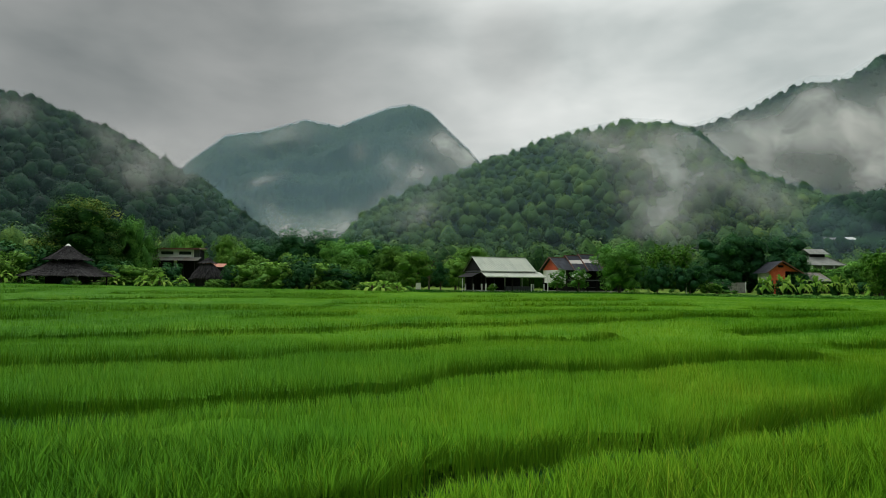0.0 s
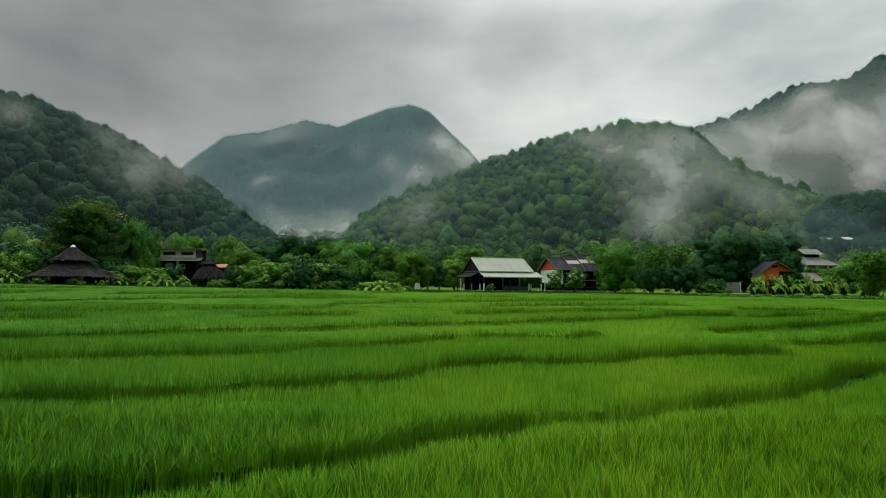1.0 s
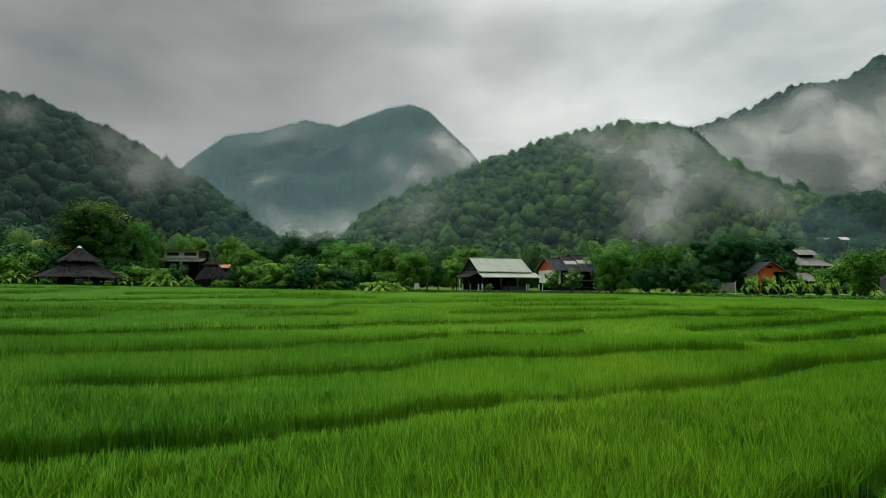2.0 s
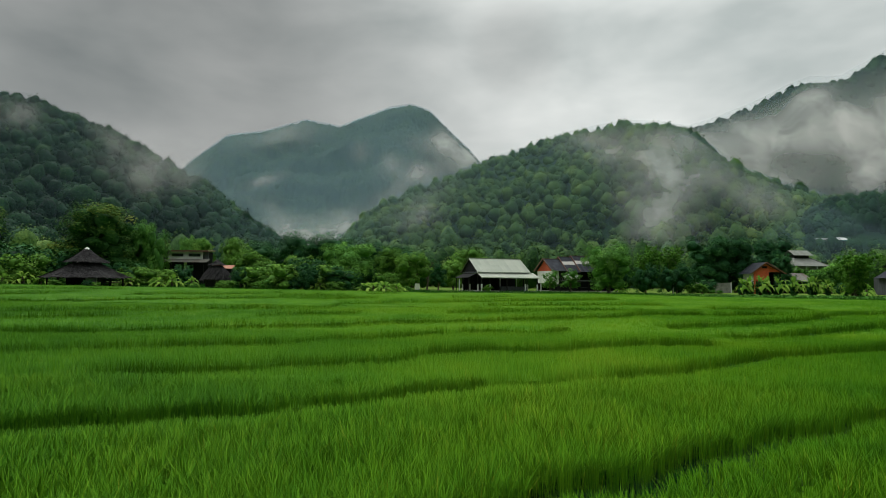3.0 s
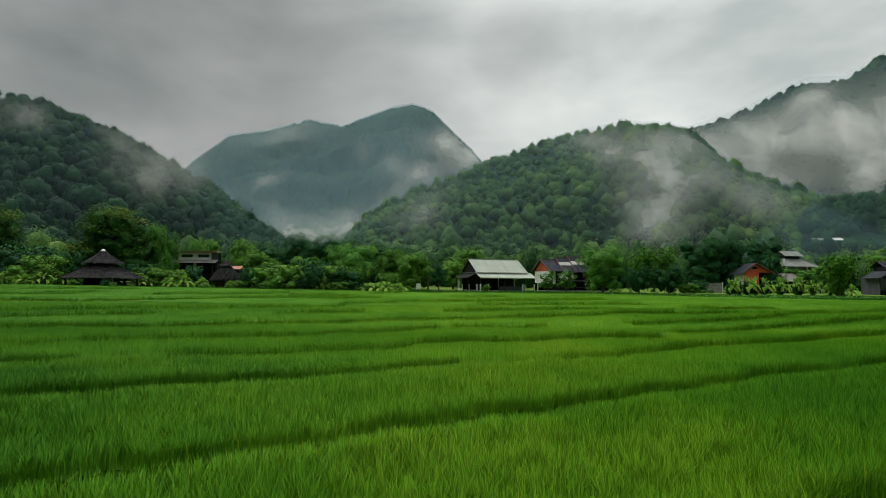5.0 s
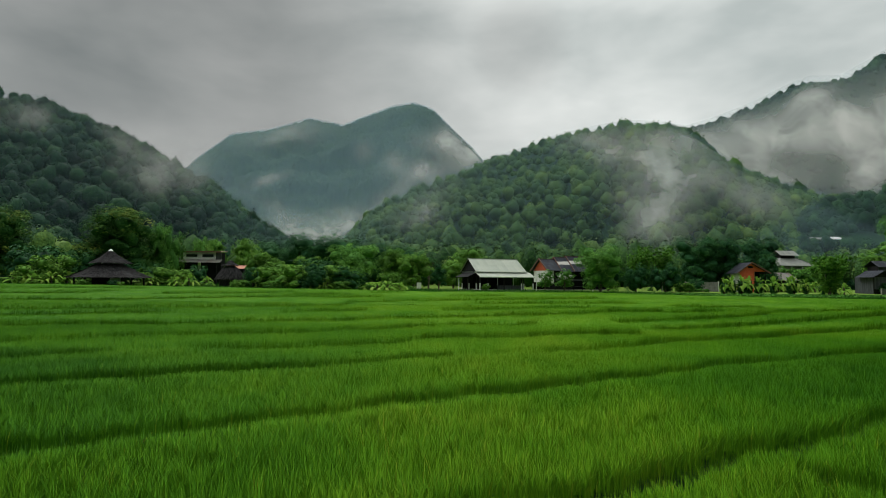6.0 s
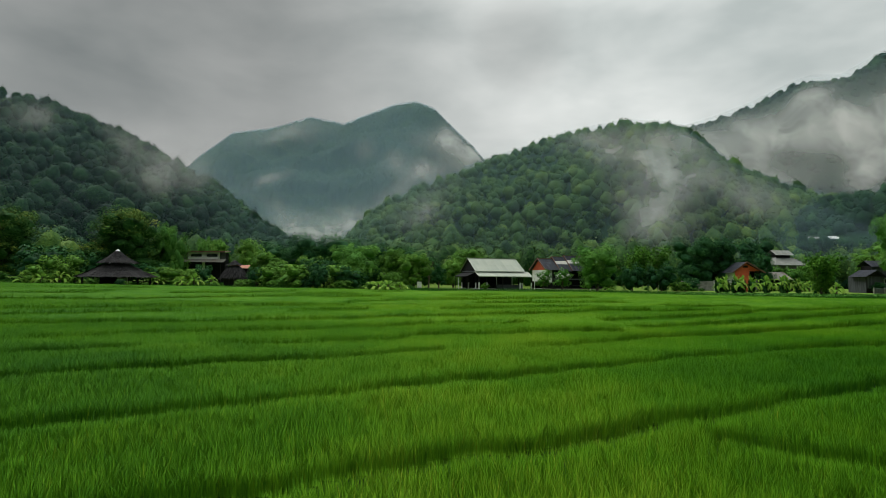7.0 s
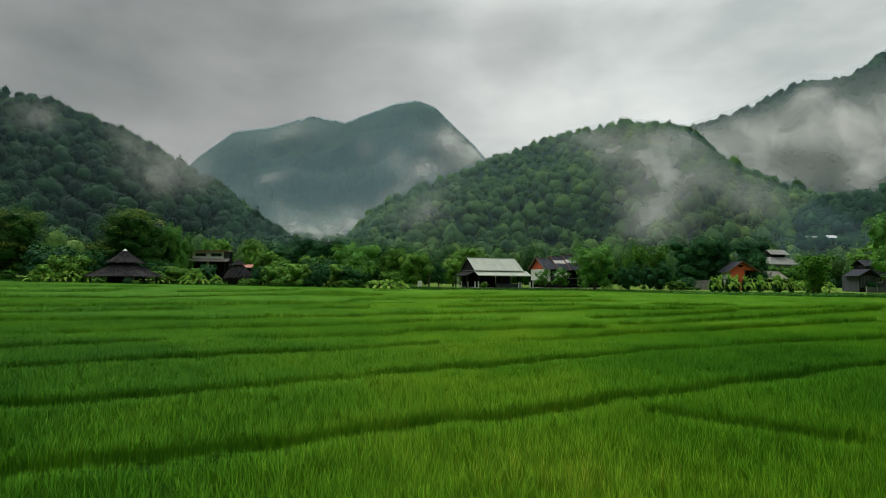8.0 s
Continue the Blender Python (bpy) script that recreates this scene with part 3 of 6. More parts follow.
def blades(rng, count, y0, y1, width, height, keep_gap, bent=True, tuft=12, limp=0.28, front=False, up=0.85, rest=False):
    """Tufts of leaf blades scattered over the seen wedge of the fields between two distances."""
    k = max(1, count // tuft)
    cy = y0 + (y1 - y0) * rng.random(k)
    # as many tufts a square metre at either end of the wedge
    cy = np.where(rng.random(k) < (cy + 15) / (y1 + 15), cy, y0 + (y1 - y0) * np.sqrt(rng.random(k)))
    half = 0.86 * (cy + 14.5) + 1.5
    cx = 1.0 + (2 * rng.random(k) - 1) * half
    if rest:
        # the fields go on beside and behind the wedge
        cx, cy = -75 + 150 * rng.random(k), -45 + 110 * rng.random(k)
    outside = np.abs(cx - 1.0) > 0.86 * (cy + 14.5) + 1.4
    outside |= cy < -10.2
    inside, ahead, behind = gap_depth(cx, cy)
    end = FIELD_END(cx) + 1.2 * np.sin(cx * 0.35)
    ok = (inside == keep_gap) & (cy < end)
    if front:
        ok &= behind < 0.5
    if rest:
        ok &= outside
    cx, cy, ahead, behind = (np.repeat(q[ok], tuft) for q in (cx, cy, ahead, behind))
    n = len(cx)
    ang = rng.random(n) * math.tau
    off = np.abs(rng.normal(size=n)) * (0.035 + 1.2 * width)
    x, y = cx + np.cos(ang) * off, cy + np.sin(ang) * off
    own = np.repeat(rng.random(n // tuft), tuft)
    lump = 1 + 0.10 * fbm(cx * 0.9, cy * 0.9, 5) + 0.10 * fbm(cx * 0.16, cy * 0.16, 6)
    h = height * lump * (0.78 + 0.20 * rng.random(n) + 0.14 * own)
    if not keep_gap:
        h = h * np.clip(0.64 + 0.36 * ahead / 0.9, 0.64, 1.0) * (1 + np.interp(y, [5, 22, 50], [0.08, 0.30, 0.55]) * np.exp(-behind / np.interp(y, [5, 22, 50], [0.7, 1.1, 2.2])))
    else:
        h = h * np.interp(y, [6, 12, 22, 40], [1.0, 1.1, 1.3, 1.5])
    ang = ang + 0.6 * rng.normal(size=n)
    lean = 0.35 * limp + np.abs(rng.normal(size=n)) * limp
    lx, ly = np.cos(ang) * lean * h, np.sin(ang) * lean * h
    # blades show their flat side towards the way they arch
    wx, wy = -np.sin(ang) * width * 0.5, np.cos(ang) * width * 0.5
    z = ground_z(x, y) - 0.01
    # faces turn towards the open valley
    flip = np.where(ly > 0, -1.0, 1.0)
    wx, wy = wx * flip, wy * flip
    st = lambda a, b, c: np.stack([a, b, c], axis=-1)
    calm = min(1.0, 0.02 / width)
    # tint deepens towards both sides, standing in for the dimmer light there
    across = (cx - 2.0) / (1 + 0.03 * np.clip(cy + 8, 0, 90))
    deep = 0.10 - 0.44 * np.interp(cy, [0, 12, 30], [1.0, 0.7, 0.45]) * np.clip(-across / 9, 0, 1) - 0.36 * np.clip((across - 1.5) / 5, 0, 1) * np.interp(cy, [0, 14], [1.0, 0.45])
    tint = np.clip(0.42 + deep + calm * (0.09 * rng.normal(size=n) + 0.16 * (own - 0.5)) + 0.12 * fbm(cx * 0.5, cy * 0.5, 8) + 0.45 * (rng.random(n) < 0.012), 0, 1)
    top = z + h * (1 - 0.30 * np.clip(lean, 0, 1.2))
    # the lower blade stands upright and faces sideways, its tip arches over and faces the sky
    side = np.where(ly > 0, -1.0, 1.0)
    edge = (cy > 7) & (behind < 0.14 + 0.006 * np.clip(cy, 0, 80))
    # outer blades of a plot get normals facing the open gap, darkening its front
    out_x, out_y = 0.35 * rng.normal(size=n), -1.0 + 0.25 * rng.random(n)
    tip = unit(st(np.where(edge, out_x, 0.35 * np.cos(ang) + 0.15 * rng.normal(size=n)), np.where(edge, out_y, 0.35 * np.sin(ang) - 0.12), np.where(edge, 0.30, up)))
    foot = unit(st(np.where(edge, out_x, 0.55 * side * np.cos(ang)), np.where(edge, out_y, 0.55 * side * np.sin(ang) - 0.2), np.where(edge, 0.20, np.interp(cy, [-6, 6, 45], [0.22, 0.32, 0.75]))))
    if not bent:
        tri = np.stack([st(x - wx, y - wy, z), st(x + wx, y + wy, z), st(x + lx * 1.3, y + ly * 1.3, top)], axis=1)
        return tri, tint, np.stack([foot, foot, tip], axis=1)
    q = 0.30
    mz = z + h * 0.62
    kite = np.stack([st(x, y, z), st(x + lx * q + wx, y + ly * q + wy, mz), st(x + lx * q - wx, y + ly * q - wy, mz), st(x + lx * 1.5, y + ly * 1.5, top)], axis=1)
    waist = unit(foot + 0.4 * tip)
    return kite, tint, np.stack([foot, waist, waist, tip], axis=1)


def blade_mesh(name, bent, straight, mat):
    v, t, val, nr, at = [], [], [], [], 0
    for b, tint, nrm in bent + straight:
        n, k = len(b), b.shape[1]
        o = at + k * np.arange(n)[:, None]
        v.append(b.reshape(-1, 3))
        t.append(o + np.array([0, 1, 2]))
        if k == 4:
            t.append(o + np.array([2, 1, 3]))
        val.append(np.repeat(tint, k))
        nr.append(nrm.reshape(-1, 3))
        at += k * n
    return solid(name, np.concatenate(v), None, np.concatenate(t), mat, np.concatenate(val), normals=np.concatenate(nr))


def under_canopy(y0, y1, step, level):
    """The closed mass of leaves below the blade tips, plot by plot: corners, quads and tints."""
    gx_ = np.arange(-0.86 * (y1 + 14.5), 0.86 * (y1 + 14.5), step)
    gy_ = np.arange(y0, y1, step)
    X, Y = np.meshgrid(gx_, gy_)
    inside, ahead, behind = gap_depth(X, Y)
    ok = ~inside & (ahead > 0.70) & (behind > 0.40 + 0.006 * Y) & (Y < FIELD_END(X) - 0.6) & (np.abs(X - 1.0) < 0.86 * (Y + 14.5) + 1)
    Z = ground_z(X, Y) + level * (1 + 0.12 * fbm(X * 0.9, Y * 0.9, 5) + 0.10 * fbm(X * 6.1, Y * 6.1, 15, 2)) * np.clip(0.64 + 0.36 * ahead / 0.9, 0.64, 1.0) * np.interp(Y, [-6, 8], [0.10, 1.0])
    idx = np.arange(X.size).reshape(X.shape)
    q = np.stack([idx[:-1, :-1], idx[:-1, 1:], idx[1:, 1:], idx[1:, :-1]], axis=-1).reshape(-1, 4)
    q = q[ok.ravel()[q].all(axis=1)]
    used, inv = np.unique(q, return_inverse=True)
    P = np.stack([X, Y, Z], axis=-1).reshape(-1, 3)[used]
    # the same dimmer left side is put into the canopy's tint
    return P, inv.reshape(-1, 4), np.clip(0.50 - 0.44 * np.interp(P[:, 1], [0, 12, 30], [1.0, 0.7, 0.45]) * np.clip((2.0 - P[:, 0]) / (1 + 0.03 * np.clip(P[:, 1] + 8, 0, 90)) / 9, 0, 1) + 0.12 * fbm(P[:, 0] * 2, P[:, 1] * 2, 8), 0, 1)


rr = np.random.default_rng(7)
near = [blades(rr, 140000, -10.2, -3.0, 0.0075, 0.50, False, True, 11, 0.16, up=0.22), blades(rr, 310000, -3.0, 6.0, 0.0080, 0.50, False, True, 11, 0.19, up=0.36),
        blades(rr, 80000, -10.2, 6.0, 0.009, 0.50, False, True, 8, 0.18, True, up=0.3)]
mid = [blades(rr, 440000, 6.0, 16.0, 0.0130, 0.46, False, False, 8, 0.28, up=0.55), blades(rr, 80000, 6.0, 18.0, 0.016, 0.50, False, False, 6, 0.18, True, up=0.6), blades(rr, 290000, 16.0, 32.0, 0.025, 0.46, False, False, 4, 0.30, up=0.7),
       blades(rr, 220000, 32.0, 54.0, 0.040, 0.48, False, False, 2, 0.36), blades(rr, 190000, 54.0, 80.0, 0.058, 0.48, False, False, 1, 0.40), blades(rr, 240000, -45.0, 65.0, 0.10, 0.46, False, False, 2, 0.3, rest=True)]
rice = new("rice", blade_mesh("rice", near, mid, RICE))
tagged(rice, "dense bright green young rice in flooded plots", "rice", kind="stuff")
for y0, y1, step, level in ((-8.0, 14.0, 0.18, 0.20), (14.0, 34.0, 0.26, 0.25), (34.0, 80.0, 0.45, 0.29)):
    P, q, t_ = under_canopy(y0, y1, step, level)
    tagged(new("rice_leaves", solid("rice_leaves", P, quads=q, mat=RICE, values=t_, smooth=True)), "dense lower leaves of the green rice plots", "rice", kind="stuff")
low_near = [blades(rr, 330000, -10.2, 10.0, 0.016, 0.17, True, False), blades(rr, 110000, 10.0, 30.0, 0.04, 0.16, True, False, 3), blades(rr, 110000, 30.0, 80.0, 0.07, 0.15, True, False, 1)]
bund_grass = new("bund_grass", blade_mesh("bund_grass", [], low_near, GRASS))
tagged(bund_grass, "short olive grass on the low mud bunds between plots", "grass", kind="stuff")

# ---------- hills ----------


def hill_surface(ridge, foot, bumps, seed, profile=1.12):
    """A function of (s, u) on a hillside: u = 0 on the ridge, 1 at the foot, below 0 on the far side."""
    ridge, foot = np.array(ridge, dtype=float), np.array(foot, dtype=float)
    tr_, tf_ = np.linspace(0, 1, len(ridge)), np.linspace(0, 1, len(foot))

    def at(s, u, rough=1.0):
        s, u = np.asarray(s, dtype=float), np.asarray(u, dtype=float)
        R = np.stack([np.interp(s, tr_, ridge[:, k]) for k in range(3)], axis=-1)
        F = np.stack([np.interp(s, tf_, foot[:, k]) for k in range(3)], axis=-1)
        B = R + np.array([30.0, 260.0, 0.0])
        B[..., 2] = -2
        f = np.clip(u, 0, 1)[..., None]
        b = np.clip(-u, 0, 1)[..., None]
        P = R * (1 - f - b) + F * f + B * b
        drop = (1 - np.clip(np.abs(u), 0, 1)) ** profile
        P[..., 2] = F[..., 2] * (1 - drop) + R[..., 2] * drop
        env = np.sin(np.pi * np.clip(np.abs(u), 0, 1)) ** 0.8
        P[..., 2] += env * rough * bumps * fbm(P[..., 0] * 0.022, P[..., 1] * 0.022, seed, 3)
        return P

    return at


def hill(name, label, at, mat, ns=90, nu=60):
    s, u = np.meshgrid(np.linspace(0, 1, ns), np.linspace(-1, 1, nu))
    P = at(s, u)
    # the undergrowth closes the slope below the crowns
    P[..., 2] += 3.6 * (1 - np.abs(u))
    idx = np.arange(ns * nu).reshape(nu, ns)
    q = np.stack([idx[:-1, :-1], idx[1:, :-1], idx[1:, 1:], idx[:-1, 1:]], axis=-1).reshape(-1, 4)
    ob = new(name, solid(name, P.reshape(-1, 3), quads=q, mat=mat, smooth=True))
    return tagged(ob, label, "hill", kind="structure")


left_at = hill_surface(
    [(-640, 430, 186), (-520, 440, 178), (-420, 445, 160), (-349, 440, 140), (-321, 430, 135), (-297, 430, 124), (-262, 410, 109), (-229, 390, 95), (-205, 375, 83),
     (-185, 365, 72), (-159, 350, 60), (-129, 325, 42), (-109, 305, 27), (-91, 292, 18), (-70, 280, 8), (-50, 270, 0)],
    [(-420, 120, 2), (-300, 118, 2), (-220, 118, 2), (-160, 125, 2), (-110, 150, 2), (-75, 190, 1), (-45, 225, 0)], 8, 21)
right_at = hill_surface(
    [(-100, 430, 0), (-93, 425, 14), (-76, 440, 30), (-57, 460, 55), (-31, 480, 71), (-1, 490, 85), (32, 495, 100), (67, 500, 112), (101, 494, 124), (126, 462, 123), (140, 425, 117),
     (160, 408, 111), (172, 400, 106), (185, 390, 91), (200, 377, 72), (224, 365, 59), (240, 345, 48), (262, 330, 30)],
    [(-52, 300, 0), (-30, 260, 0), (0, 235, 0), (40, 215, 0), (90, 200, 0), (140, 195, 0), (190, 205, 0), (250, 230, 0)], 9, 22)
back_at = hill_surface(
    [(150, 860, 90), (230, 800, 165), (277, 760, 182), (300, 705, 190), (324, 680, 194), (355, 650, 203), (383, 620, 216), (398, 607, 220), (440, 620, 226), (487, 640, 252), (510, 645, 266),
     (602, 650, 306), (720, 640, 340), (860, 620, 350)],
    [(150, 480, 0), (200, 430, 0), (260, 390, 0), (330, 340, 0), (420, 320, 0), (560, 300, 0), (700, 300, 0)], 14, 23)
low_at = hill_surface(
    [(138, 262, 6), (148, 258, 18), (168, 262, 31), (182, 266, 38), (193, 268, 40), (215, 268, 44), (250, 272, 56), (300, 280, 70), (380, 285, 80)],
    [(112, 160, 0), (125, 150, 0), (150, 140, 0), (180, 138, 0), (220, 138, 0), (300, 140, 0)], 3, 24, 1.6)
hill("forested_hill", "steep hill covered in dark green jungle", left_at, FOREST_FLOOR)
hill("forested_hill", "rounded hill covered in green jungle with drifting mist", right_at, FOREST_FLOOR)
hill("forested_hill", "high mountain slope half hidden by low cloud", back_at, FOREST_FLOOR)
hill("forested_hill", "low wooded spur above the village", low_at, FOREST_FLOOR)

# an unseen hill, added to hold back light from behind the view
unseen_rear_at = hill_surface([(700, -520, 150), (400, -560, 190), (100, -600, 160), (-200, -580, 200), (-500, -540, 170), (-800, -480, 150)],
                       [(600, -260, 0), (200, -300, 0), (-200, -300, 0), (-600, -260, 0)], 10, 29)
hill("forested_hill", "unseen hill added behind the view, dimming light from there", lambda s, u: unseen_rear_at(s, np.maximum(u, 0)), FOREST_FLOOR)

# crown shapes for woods that nobody could count
wr = np.random.default_rng(31)
SHAPES = []
for k in range(7):
    m = 5 + k % 4
    lobes = []
    for i in range(m):
        a, q = wr.random() * math.tau, wr.random()
        lobes.append(((math.cos(a) * 0.62 * q, math.sin(a) * 0.62 * q, 0.62 + 0.42 * wr.random() * (1.1 - q)), (0.42 + 0.2 * wr.random(), 0.42 + 0.2 * wr.random(), 0.32 + 0.16 * wr.random())))
    lobes.append(((0, 0, 0.45), (0.62, 0.62, 0.42)))
    SHAPES.append(lobes)


def facing(v, f):
    """Smooth normals of a closed mesh of corners and triangles."""
    fn = np.cross(v[f[:, 1]] - v[f[:, 0]], v[f[:, 2]] - v[f[:, 0]])
    n = np.zeros_like(v)
    for k in range(3):
        np.add.at(n, f[:, k], fn)
    return unit(n)


def dome(lobes, rng):
    """One closed lumpy crown: the outline of a heap of lobes, seen from its middle."""
    v0, f0 = BALLS[2]
    mid_ = np.array([0, 0, 0.5])
    reach = np.full(len(v0), 0.3)
    for c, r in lobes:
        c, r = np.array(c) - mid_, np.mean(r)
        q = v0 @ c
        inside = q * q - c @ c + r * r
        reach = np.maximum(reach, np.where(inside > 0, q + np.sqrt(np.maximum(inside, 0)), 0))
    v = mid_ + v0 * (reach * (1 + 0.04 * rng.normal(size=len(v0))))[:, None]
    return v, f0, unit(facing(v, f0) + 0.4 * v0)


def woods(name, label, places, radius, sprays, spray, mat, seed, tall=1.15):
    """One object of many crowns at places (n, 3): lumpy leafy domes with loose sprays of leaves over them."""
    rng = np.random.default_rng(seed)
    domes, bases = [], []
    for l in SHAPES:
        v, f, nr = dome(l, rng)
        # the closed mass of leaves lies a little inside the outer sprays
        # its lower tint stands in for shade inside the crown
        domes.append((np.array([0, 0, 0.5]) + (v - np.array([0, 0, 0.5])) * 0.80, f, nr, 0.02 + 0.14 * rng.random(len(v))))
        up_ = np.flatnonzero(v[f].mean(axis=1)[:, 2] > 0.28)
        pick = rng.choice(up_, sprays)
        w = rng.dirichlet((1, 1, 1), sprays)[..., None]
        p, pn = (v[f[pick]] * w).sum(axis=1), unit((nr[f[pick]] * w).sum(axis=1))
        soft_ = unit(pn + 0.27 * rng.normal(size=p.shape) + np.array([0, 0, 0.12]))
        q = cards(np.zeros_like(p), unit(pn + 0.55 * rng.normal(size=p.shape)), 0.55 + 0.8 * rng.random(sprays), rng, 0.8)
        turn = (np.cross(q[:, 1] - q[:, 0], q[:, 2] - q[:, 0]) * soft_).sum(axis=-1) < 0
        q[turn] = q[turn][:, ::-1]
        bases.append((p + (0.16 * rng.random(sprays) - 0.13)[:, None] * pn, q, rng.random(sprays), soft_))
    V, T, N, MV, MF, MT, MN, at = [], [], [], [], [], [], [], 0
    # only what lies in the open wedge of the valley
    places = places[np.abs(places[:, 0]) < 0.84 * (places[:, 1] + 20)]
    kinds = rng.integers(0, len(SHAPES), len(places))
    for p, k in zip(places, kinds):
        r = radius * (0.55 + 0.95 * rng.random() ** 1.5)
        a = rng.random() * math.tau
        ca, sa = math.cos(a), math.sin(a)
        rot = np.array([[ca, sa, 0], [-sa, ca, 0], [0, 0, 1]])
        grow = r * np.array([1, 1, tall * (0.8 + 0.5 * rng.random())])
        hue = np.clip(0.43 + 0.20 * rng.normal() + 0.16 * float(fbm(p[0] * 0.03, p[1] * 0.03, 37, 2)), 0.02, 1)
        c, q, t, sn = bases[k]
        # sprays keep their own size while the crown grows
        V.append((((c * grow)[:, None] + q * spray) @ rot + p).astype(np.float32))
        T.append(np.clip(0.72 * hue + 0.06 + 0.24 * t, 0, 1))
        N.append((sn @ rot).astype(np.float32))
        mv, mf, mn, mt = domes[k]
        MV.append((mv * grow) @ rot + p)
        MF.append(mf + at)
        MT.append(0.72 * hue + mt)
        MN.append(mn @ rot)
        at += len(mv)
    V, T, N, MV, MF, MT, MN = (np.concatenate(q) for q in (V, T, N, MV, MF, MT, MN))
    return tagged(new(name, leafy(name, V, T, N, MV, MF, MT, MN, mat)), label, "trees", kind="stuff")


def scatter(at, n, s0, s1, u0, u1, seed, power=1.0):
    rng = np.random.default_rng(seed)
    # an even, slightly jittered spread, so that no bare patch is left
    i = np.arange(n)
    a = (0.5 + i * 0.7548776662 + 0.012 * rng.normal(size=n)) % 1.0
    b = (0.5 + i * 0.5698402910 + 0.012 * rng.normal(size=n)) % 1.0
    s, u = s0 + (s1 - s0) * a, u0 + (u1 - u0) * b ** power
    P = at(s, u)
    P[:, 2] += -2.0 + 2.5 * rng.random(n)
    return P


def clearing(P):
    """Leaves the slope below the houses on the spur open."""
    q = P[:, 0] / P[:, 1]
    open_ = ((q > 0.63) & (q < 0.81) & (P[:, 1] < 229) & (P[:, 2] + 11 > 1.5 + 0.076 * P[:, 1]))
    return P[~open_], P[open_]


woods("hillside_woods", "dark green jungle crowns on a steep hillside", np.concatenate([scatter(left_at, 2300, 0.10, 1.0, -0.03, 1.0, 1), scatter(left_at, 420, 0.14, 1.0, -0.02, 0.03, 2)]) + np.array([0, 0, 2.8]), 4.3, 150, 0.80, FOREST_SHADE, 41)
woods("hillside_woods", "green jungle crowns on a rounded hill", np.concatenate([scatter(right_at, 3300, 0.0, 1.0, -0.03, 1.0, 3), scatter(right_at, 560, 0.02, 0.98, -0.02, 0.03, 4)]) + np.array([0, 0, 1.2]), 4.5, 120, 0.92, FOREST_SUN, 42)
woods("hillside_woods", "hazy green crowns on a high slope", np.concatenate([scatter(back_at, 1100, 0.1, 0.85, 0.0, 0.75, 5), scatter(back_at, 420, 0.1, 0.85, -0.01, 0.03, 6)]) - np.array([0, 0, 3.0]), 5.2, 60, 1.25, FOREST_SHADE, 43)
woods("hillside_woods", "green crowns on a low wooded spur", clearing(scatter(low_at, 420, 0.0, 0.85, -0.05, 1.0, 7))[0], 4.0, 150, 0.68, FOREST_SHADE, 44)
# flat woods behind the village
fr = np.random.default_rng(8)
fx, fy = -150 + 330 * fr.random(620), 128 + 105 * fr.random(620) ** 0.8
keep = np.abs(fx) < 0.80 * (fy + 14)
flat = np.stack([fx, fy, ground_z(fx, fy)], axis=-1)[keep]
flat, cut_ = clearing(flat)
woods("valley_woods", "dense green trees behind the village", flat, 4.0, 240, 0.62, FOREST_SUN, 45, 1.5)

scrub = np.concatenate([cut_, clearing(scatter(low_at, 900, 0.0, 0.85, -0.05, 1.0, 9))[1]])
woods("hillside_scrub", "low green scrub below the houses on the spur", scrub[scrub[:, 2] + 3.5 < 1.9 + 0.082 * scrub[:, 1]], 2.2, 50, 0.6, FOREST_SHADE, 47, 1.1)
hx = 136 + 56 * fr.random(46)
fore = np.stack([hx, 216 + 7 * fr.random(46), 13.7 + 1.2 * fr.random(46)], axis=-1)
woods("hillside_scrub", "leafy trees in front of the houses on the spur", fore, 3.4, 90, 0.7, FOREST_SHADE, 49, 1.2)
rear_ = scatter(low_at, 900, 0.0, 0.8, 0.0, 0.75, 10)
woods("hillside_woods", "green crowns above the houses on the spur", rear_[(rear_[:, 1] > 231) & (rear_[:, 0] > 135)], 3.6, 80, 0.8, FOREST_SHADE, 50)
woods("hillside_scrub", "young trees before the houses on the spur", scrub[(scrub[:, 2] + 5.2 < 1.9 + 0.0825 * scrub[:, 1]) & (scrub[:, 1] > 170)][::3], 3.4, 80, 0.7, FOREST_SHADE, 48, 1.2)

# the distant mountain beyond the valley
far_at = hill_surface(
    [(-1250, 1700, 20), (-1000, 1700, 60), (-901, 1720, 160), (-797, 1750, 360), (-697, 1800, 461), (-587, 1850, 490), (-470, 1900, 543), (-355, 1900, 521), (-260, 1900, 559), (-180, 1860, 576),
     (-111, 1850, 584), (-49, 1850, 562), (26, 1900, 500), (86, 1950, 458), (189, 2000, 346), (345, 2100, 175), (520, 2150, 40)],
    [(-700, 900, 0), (-450, 850, 0), (-200, 850, 0), (0, 900, 0), (250, 1000, 0)], 34, 25, 1.0)
s_, u_ = np.meshgrid(np.linspace(0, 1, 440), np.linspace(-0.2, 1, 230))
jit = np.random.default_rng(28).random((2, *s_.shape)) - 0.5
s_, u_ = np.clip(s_ + 0.85 * jit[0] / 440, 0, 1), u_ + 0.85 * jit[1] * 1.2 / 230
FP = far_at(s_, u_)
lump = fbm(FP[..., 0] * 0.16, FP[..., 1] * 0.10 + FP[..., 2] * 0.16, 26, 3)
fine = np.random.default_rng(27).random(lump.shape)
FP[..., 2] += 6 * np.abs(lump) + 4.0 * fine ** 3
fi = np.arange(s_.size).reshape(s_.shape)
